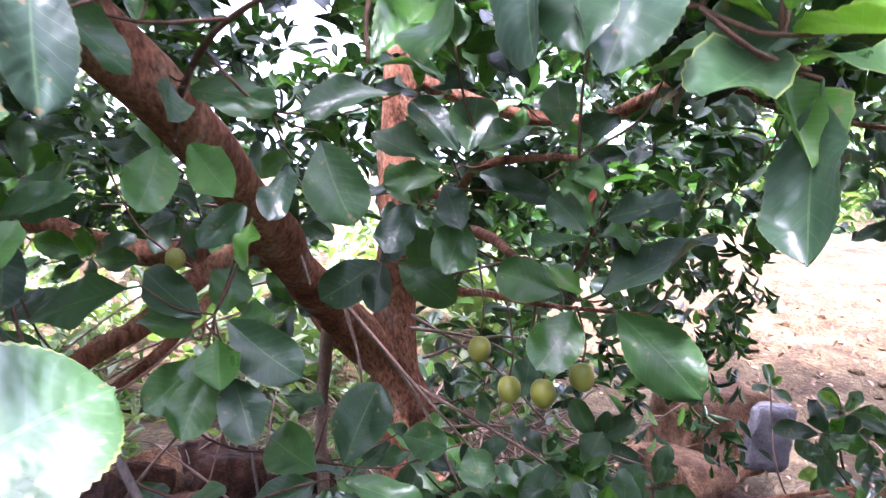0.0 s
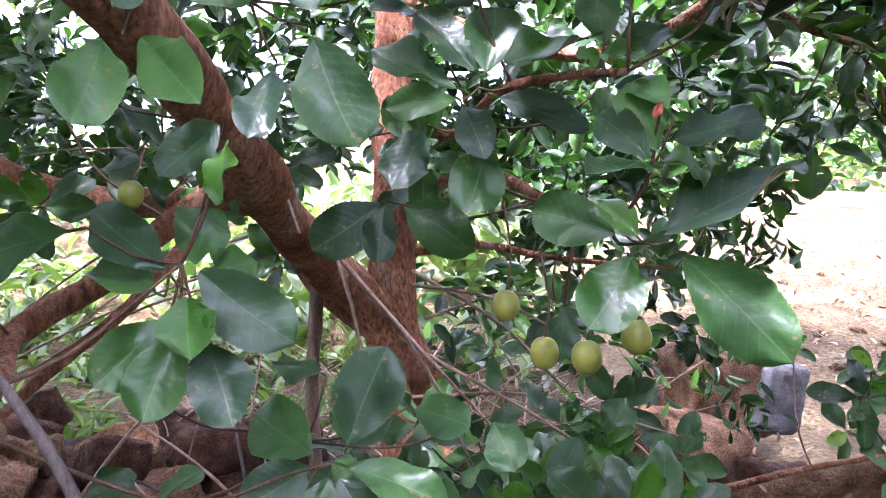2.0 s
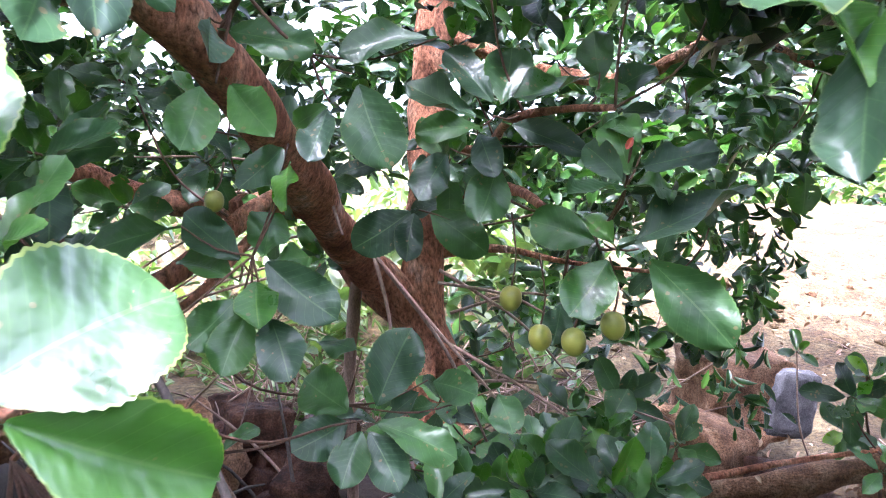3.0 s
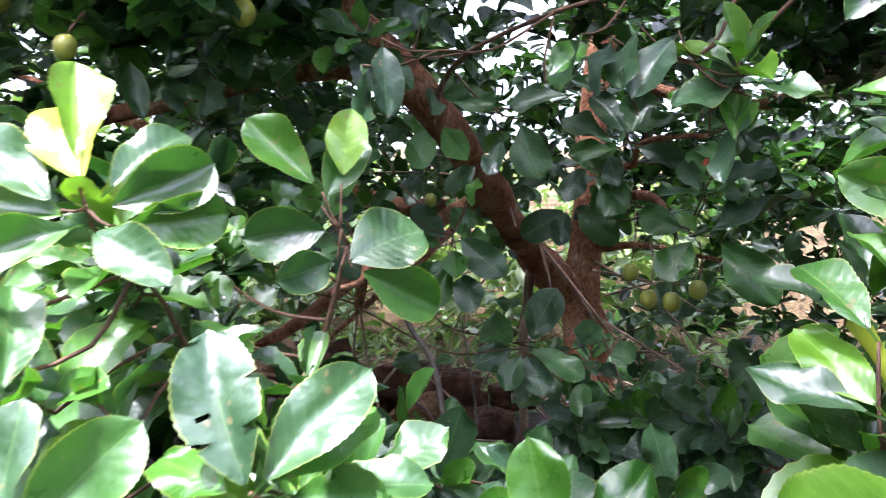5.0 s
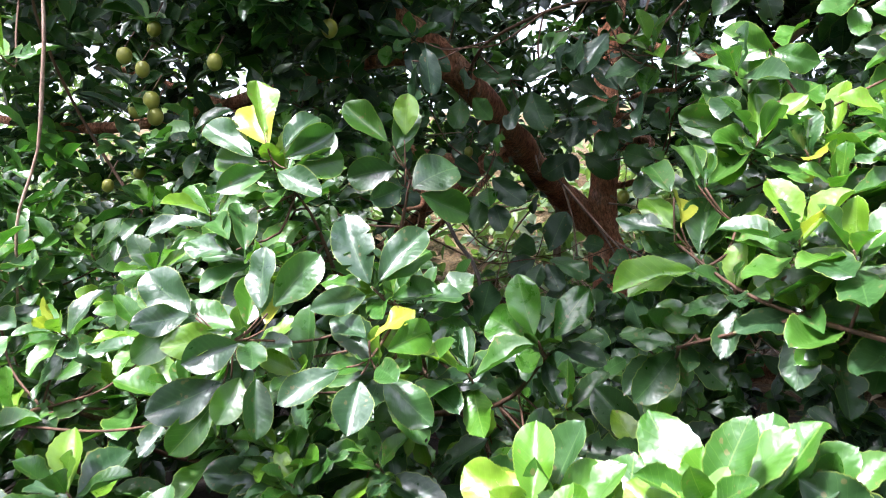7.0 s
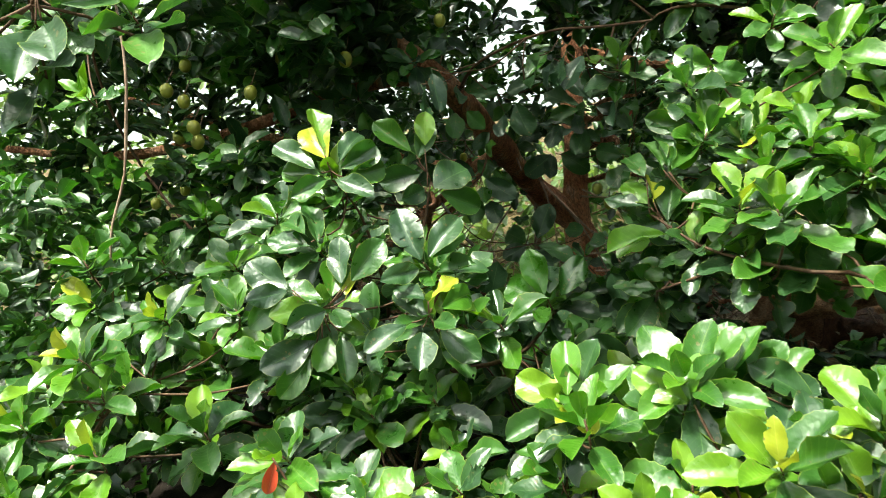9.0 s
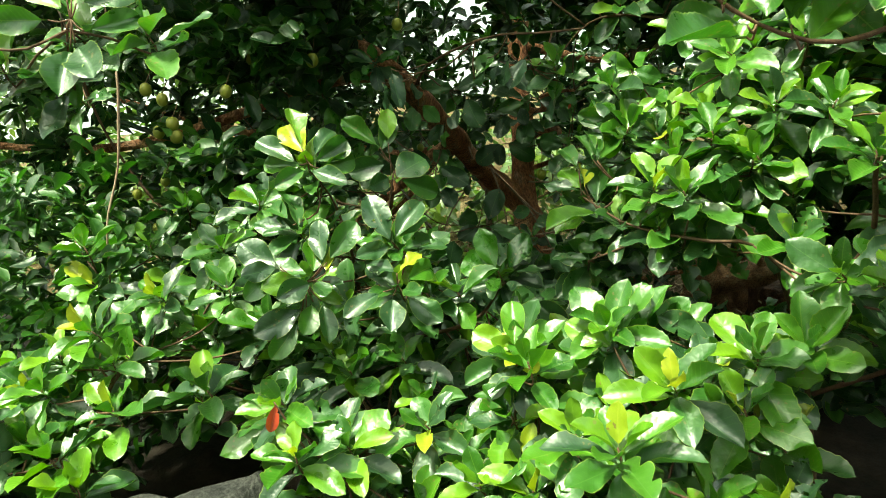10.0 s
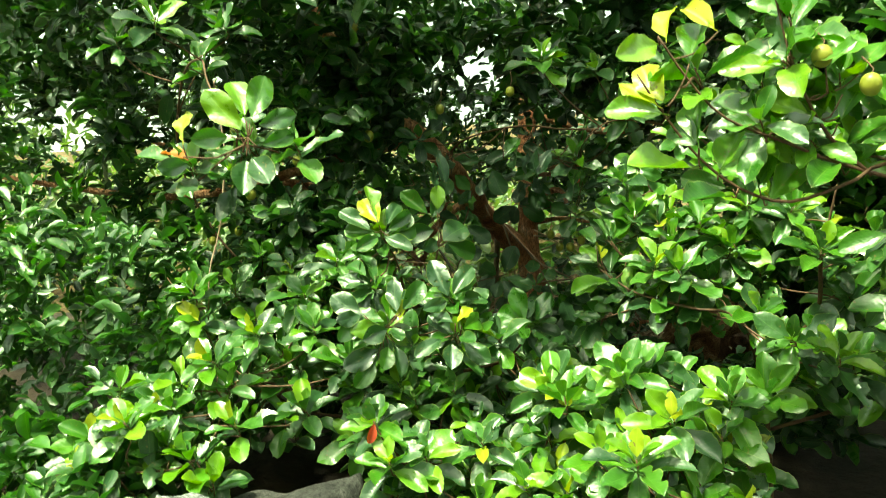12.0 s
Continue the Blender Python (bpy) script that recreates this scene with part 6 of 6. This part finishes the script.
foliage("drooping_leaves", cloud(30, (0.42, 1.75, 1.02), (0.72, 2.2, 1.62), 19), 9, 0.055, M_SHADED_FOLIAGE, "narrow drooping leaves", tree, seed=19, lean=(0, -0.2, -0.5), droop=0.6, slim=0.3)

foliage("hedge", cloud(1500, (-7, 3.0, 0.8), (0.9, 6.5, 3.0), 21, lambda x, y, z: z < 0.92 + 0.14 * y + 0.45 * noise.noise(Vector((x * 0.7, y * 0.5, 0))) and x < 0.55 - 0.10 * y), 10, 0.12, M_HEDGE, "sunlit bushes beyond the tree", seed=21, around=0.2, rows=3)
foliage("hedge", cloud(500, (-9, 2.6, 1.0), (-2.8, 6.0, 4.2), 33), 10, 0.13, M_HEDGE, "tall bushes beside the tree", seed=33, around=0.2, rows=3)
foliage("hedge", cloud(700, (0.5, 6.0, 1.5), (9, 8.5, 4.0), 22), 10, 0.15, M_SHADED_FOLIAGE, "bushes along the top of the bank", seed=22, around=0.2, rows=3)
# Added behind the camera, never seen; blocks the low sky on that side.
foliage("roadside_woods", cloud(1500, (-22, -17, 0.5), (22, -6.5, 8.0), 41, lambda x, y, z: z < 6.5 + 1.5 * noise.noise(Vector((x * 0.3, y * 0.3, 4)))), 10, 0.6, M_SHADED_FOLIAGE, "unseen dark woods added behind the camera", seed=41, around=0.8, rows=2)
foliage("far_woods", cloud(1200, (-26, 14, 2.0), (22, 30, 9.0), 23, lambda x, y, z: z < 1.6 + 0.05 * y + 1.3 * noise.noise(Vector((x * 0.15, y * 0.1, 2))) + max(0, x) * 0.3), 10, 0.55, M_HEDGE, "woods in the distance", seed=23, around=0.8, rows=2)


def on_ground(n, low, high, seed, lift=0.01, keep=None):
    return np.array([(x, y, height(x, y) + lift) for x, y, _ in cloud(n, (*low, 0), (*high, 1), seed, keep)])


foliage("weeds", on_ground(300, (-3.0, 1.9), (-0.35, 4.0), 24, 0.02), 10, 0.085, M_HEDGE, "low bright weeds under the tree", seed=24, lean=(0, 0, 1), slim=0.3, category="weeds")
foliage("leaf_litter", on_ground(520, (0.0, 1.6), (2.8, 4.4), 25, 0.004), 4, 0.035, M_LITTER, "dry fallen leaves on the earth", seed=25, lean=(0, 0, 1), around=0.25, category="litter")

# ---- rocks and dead wood ----
block(-0.300, -0.57, 0.81, 0.108, 0.10, 0.225, 33, M_STONE, "weathered pale grey granite boulder under the shrub", "boulder", (0.10, 0.16, 0.5))
block(-0.185, -0.42, 0.80, 0.135, 0.11, 0.205, 35, M_SLATE, "dark slanting granite boulder under the shrub", "boulder", (0.05, -0.30, -0.25))
boulder(-0.67, -0.56, 0.78, 0.17, 0.16, 0.30, 8, M_STONE, "grey granite boulder at the foot of the shrub", turn=2.0)
boulder(0.35, -0.62, 0.55, 0.34, 0.24, 0.30, 9, M_STONE, "large grey granite boulder below the shrub", turn=0.2)
boulder(0.95, -0.50, 0.55, 0.34, 0.26, 0.32, 10, M_STONE, "large grey granite boulder below the shrub", turn=1.2)
block(0.76, 2.66, 0.93, 0.15, 0.16, 0.15, 21, M_BROWN, "block of reddish-brown crumbling earth", tilt=(0.05, -0.08, 0.35))
block(0.872, 2.38, 0.965, 0.062, 0.026, 0.100, 22, M_SLAB, "upright grey stone slab", tilt=(0.1, 0.12, 0.2))
block(0.505, 2.02, 0.875, 0.105, 0.11, 0.12, 23, M_BROWN, "grey-brown angular rock in dry litter", tilt=(0.1, 0.15, 0.6))
block(0.70, 1.90, 0.82, 0.08, 0.09, 0.09, 26, M_DIM, "dark brown rock beside a crevice", tilt=(0.2, 0.1, 0.2))
block(1.15, 2.20, 0.74, 0.15, 0.13, 0.11, 24, M_BROWN, "brown angular rock in dry litter", tilt=(-0.1, 0.1, 1.1))
block(-0.78, 1.78, 0.82, 0.20, 0.16, 0.12, 25, M_DIM, "dark brown rock behind the tree", tilt=(0.1, -0.1, 0.5))
for k in range(34):
    x, y = dice.uniform(-1.15, -0.35), dice.uniform(1.45, 1.95)
    r = dice.uniform(0.022, 0.065)
    block(x, y, height(x, y) + dice.uniform(0.02, 0.17), r * 1.3, r, r * 0.8, 80 + k, M_DIM if k % 3 else M_BROWN, "crumbled brown stone of the bank behind the tree", "stone", (dice.uniform(-0.5, 0.5), dice.uniform(-0.5, 0.5), dice.uniform(0, 3)))["group"] = "rubble behind the tree"
boulder(0.20, 1.90, 0.78, 0.20, 0.18, 0.14, 27, M_BROWN, "dark brown rock behind the tree", turn=2.9)
for k in range(64):
    x, y = dice.uniform(0.3, 2.8), dice.uniform(2.2, 4.2)
    s = dice.uniform(0.015, 0.04) * (2.0 if k % 9 == 0 else 1.0)
    boulder(x, y, height(x, y) + s * 0.2, s, s * dice.uniform(0.7, 1.2), s * 0.7, 60 + k % 5, M_EARTH if k % 5 else M_BROWN, "small stone on the sandy bank", "stone", turn=dice.uniform(0, 6))["group"] = "rubble on the bank"
v, f = tube([(0.22, 1.64, 0.84), (0.434, 1.63, 0.918), (0.68, 1.62, 0.985), (0.914, 1.63, 1.035), (1.30, 1.68, 1.06)], [0.024, 0.028, 0.030, 0.029, 0.026], 14, 0.02, 0.5)
tagged(new("log", mesh_object("log", v, f, M_BROWN)), "weathered brown log lying across the rocks", "log")

# dry sticks that lie in the hollow behind the tree
for k in range(16):
    x, y = dice.uniform(-1.0, -0.25), dice.uniform(1.05, 1.55)
    way = Vector((dice.uniform(-1, 1), dice.uniform(-0.4, 0.4), dice.uniform(0.1, 0.9))).normalized() * dice.uniform(0.2, 0.5)
    foot = Vector((x, y, height(x, y) - 0.01))
    v, f = tube([foot, foot + way * 0.5 + Vector((0, 0, 0.03)), foot + way], [0.0045, 0.0035, 0.002], 6, 0.04, 0.3, k)
    tagged(new("stick", mesh_object("stick", v, f, M_PALE if k % 2 else M_STICK)), "thin dry stick standing in the litter", "stick", "sticks behind the tree")

# dry brush heaped between the trunk and the bank
heap = []
straw = random.Random(77)
for k in range(130):
    x, y = straw.uniform(-0.75, 0.40), straw.uniform(1.75, 2.6)
    foot = Vector((x, y, height(x, y) + straw.uniform(-0.01, 0.10) + (straw.uniform(0.0, 0.16) if x > -0.2 else 0)))
    way = Vector((straw.uniform(-1, 1), straw.uniform(-0.5, 0.5), straw.uniform(-0.05, 0.75))).normalized() * straw.uniform(0.12, 0.42)
    side = Vector((straw.uniform(-0.03, 0.03), straw.uniform(-0.03, 0.03), straw.uniform(0.0, 0.05)))
    heap.append(tube([foot, foot + way * 0.5 + side, foot + way], [0.0032, 0.0026, 0.0014], 5, 0.06))
v, f = merged(heap)
tagged(new("brushwood", mesh_object("brushwood", v, f, M_PALE)), "pale dry twigs heaped on the earth behind the trunk", "brushwood", kind="stuff")
for k in range(46):
    x, y = straw.uniform(0.5, 2.4), straw.uniform(2.3, 3.6)
    foot = Vector((x, y, height(x, y) + 0.004))
    way = Vector((straw.uniform(-1, 1), straw.uniform(-0.6, 0.6), straw.uniform(0.0, 0.3))).normalized() * straw.uniform(0.05, 0.22)
    v, f = tube([foot, foot + way * 0.5 + Vector((0, 0, 0.008)), foot + way], [0.003, 0.0025, 0.0015], 5, 0.05)
    tagged(new("stick", mesh_object("stick", v, f, M_PALE)), "short dry stick lying on the sandy bank", "stick", "sticks on the bank")

# a thin dry vine that hangs before the shrub
v, f = tube([(-0.60, 0.03, 1.82), (-0.569, 0.012, 1.66), (-0.575, 0.008, 1.56), (-0.587, 0.006, 1.475), (-0.597, -0.012, 1.41), (-0.607, -0.020, 1.36), (-0.62, -0.015, 1.25)], [0.0025, 0.0025, 0.003, 0.0022, 0.0022, 0.002, 0.002], 6, 0.03, 0.3)
part("vine", mesh_object("vine", v, f, M_PALE), left, "thin dry hanging vine")
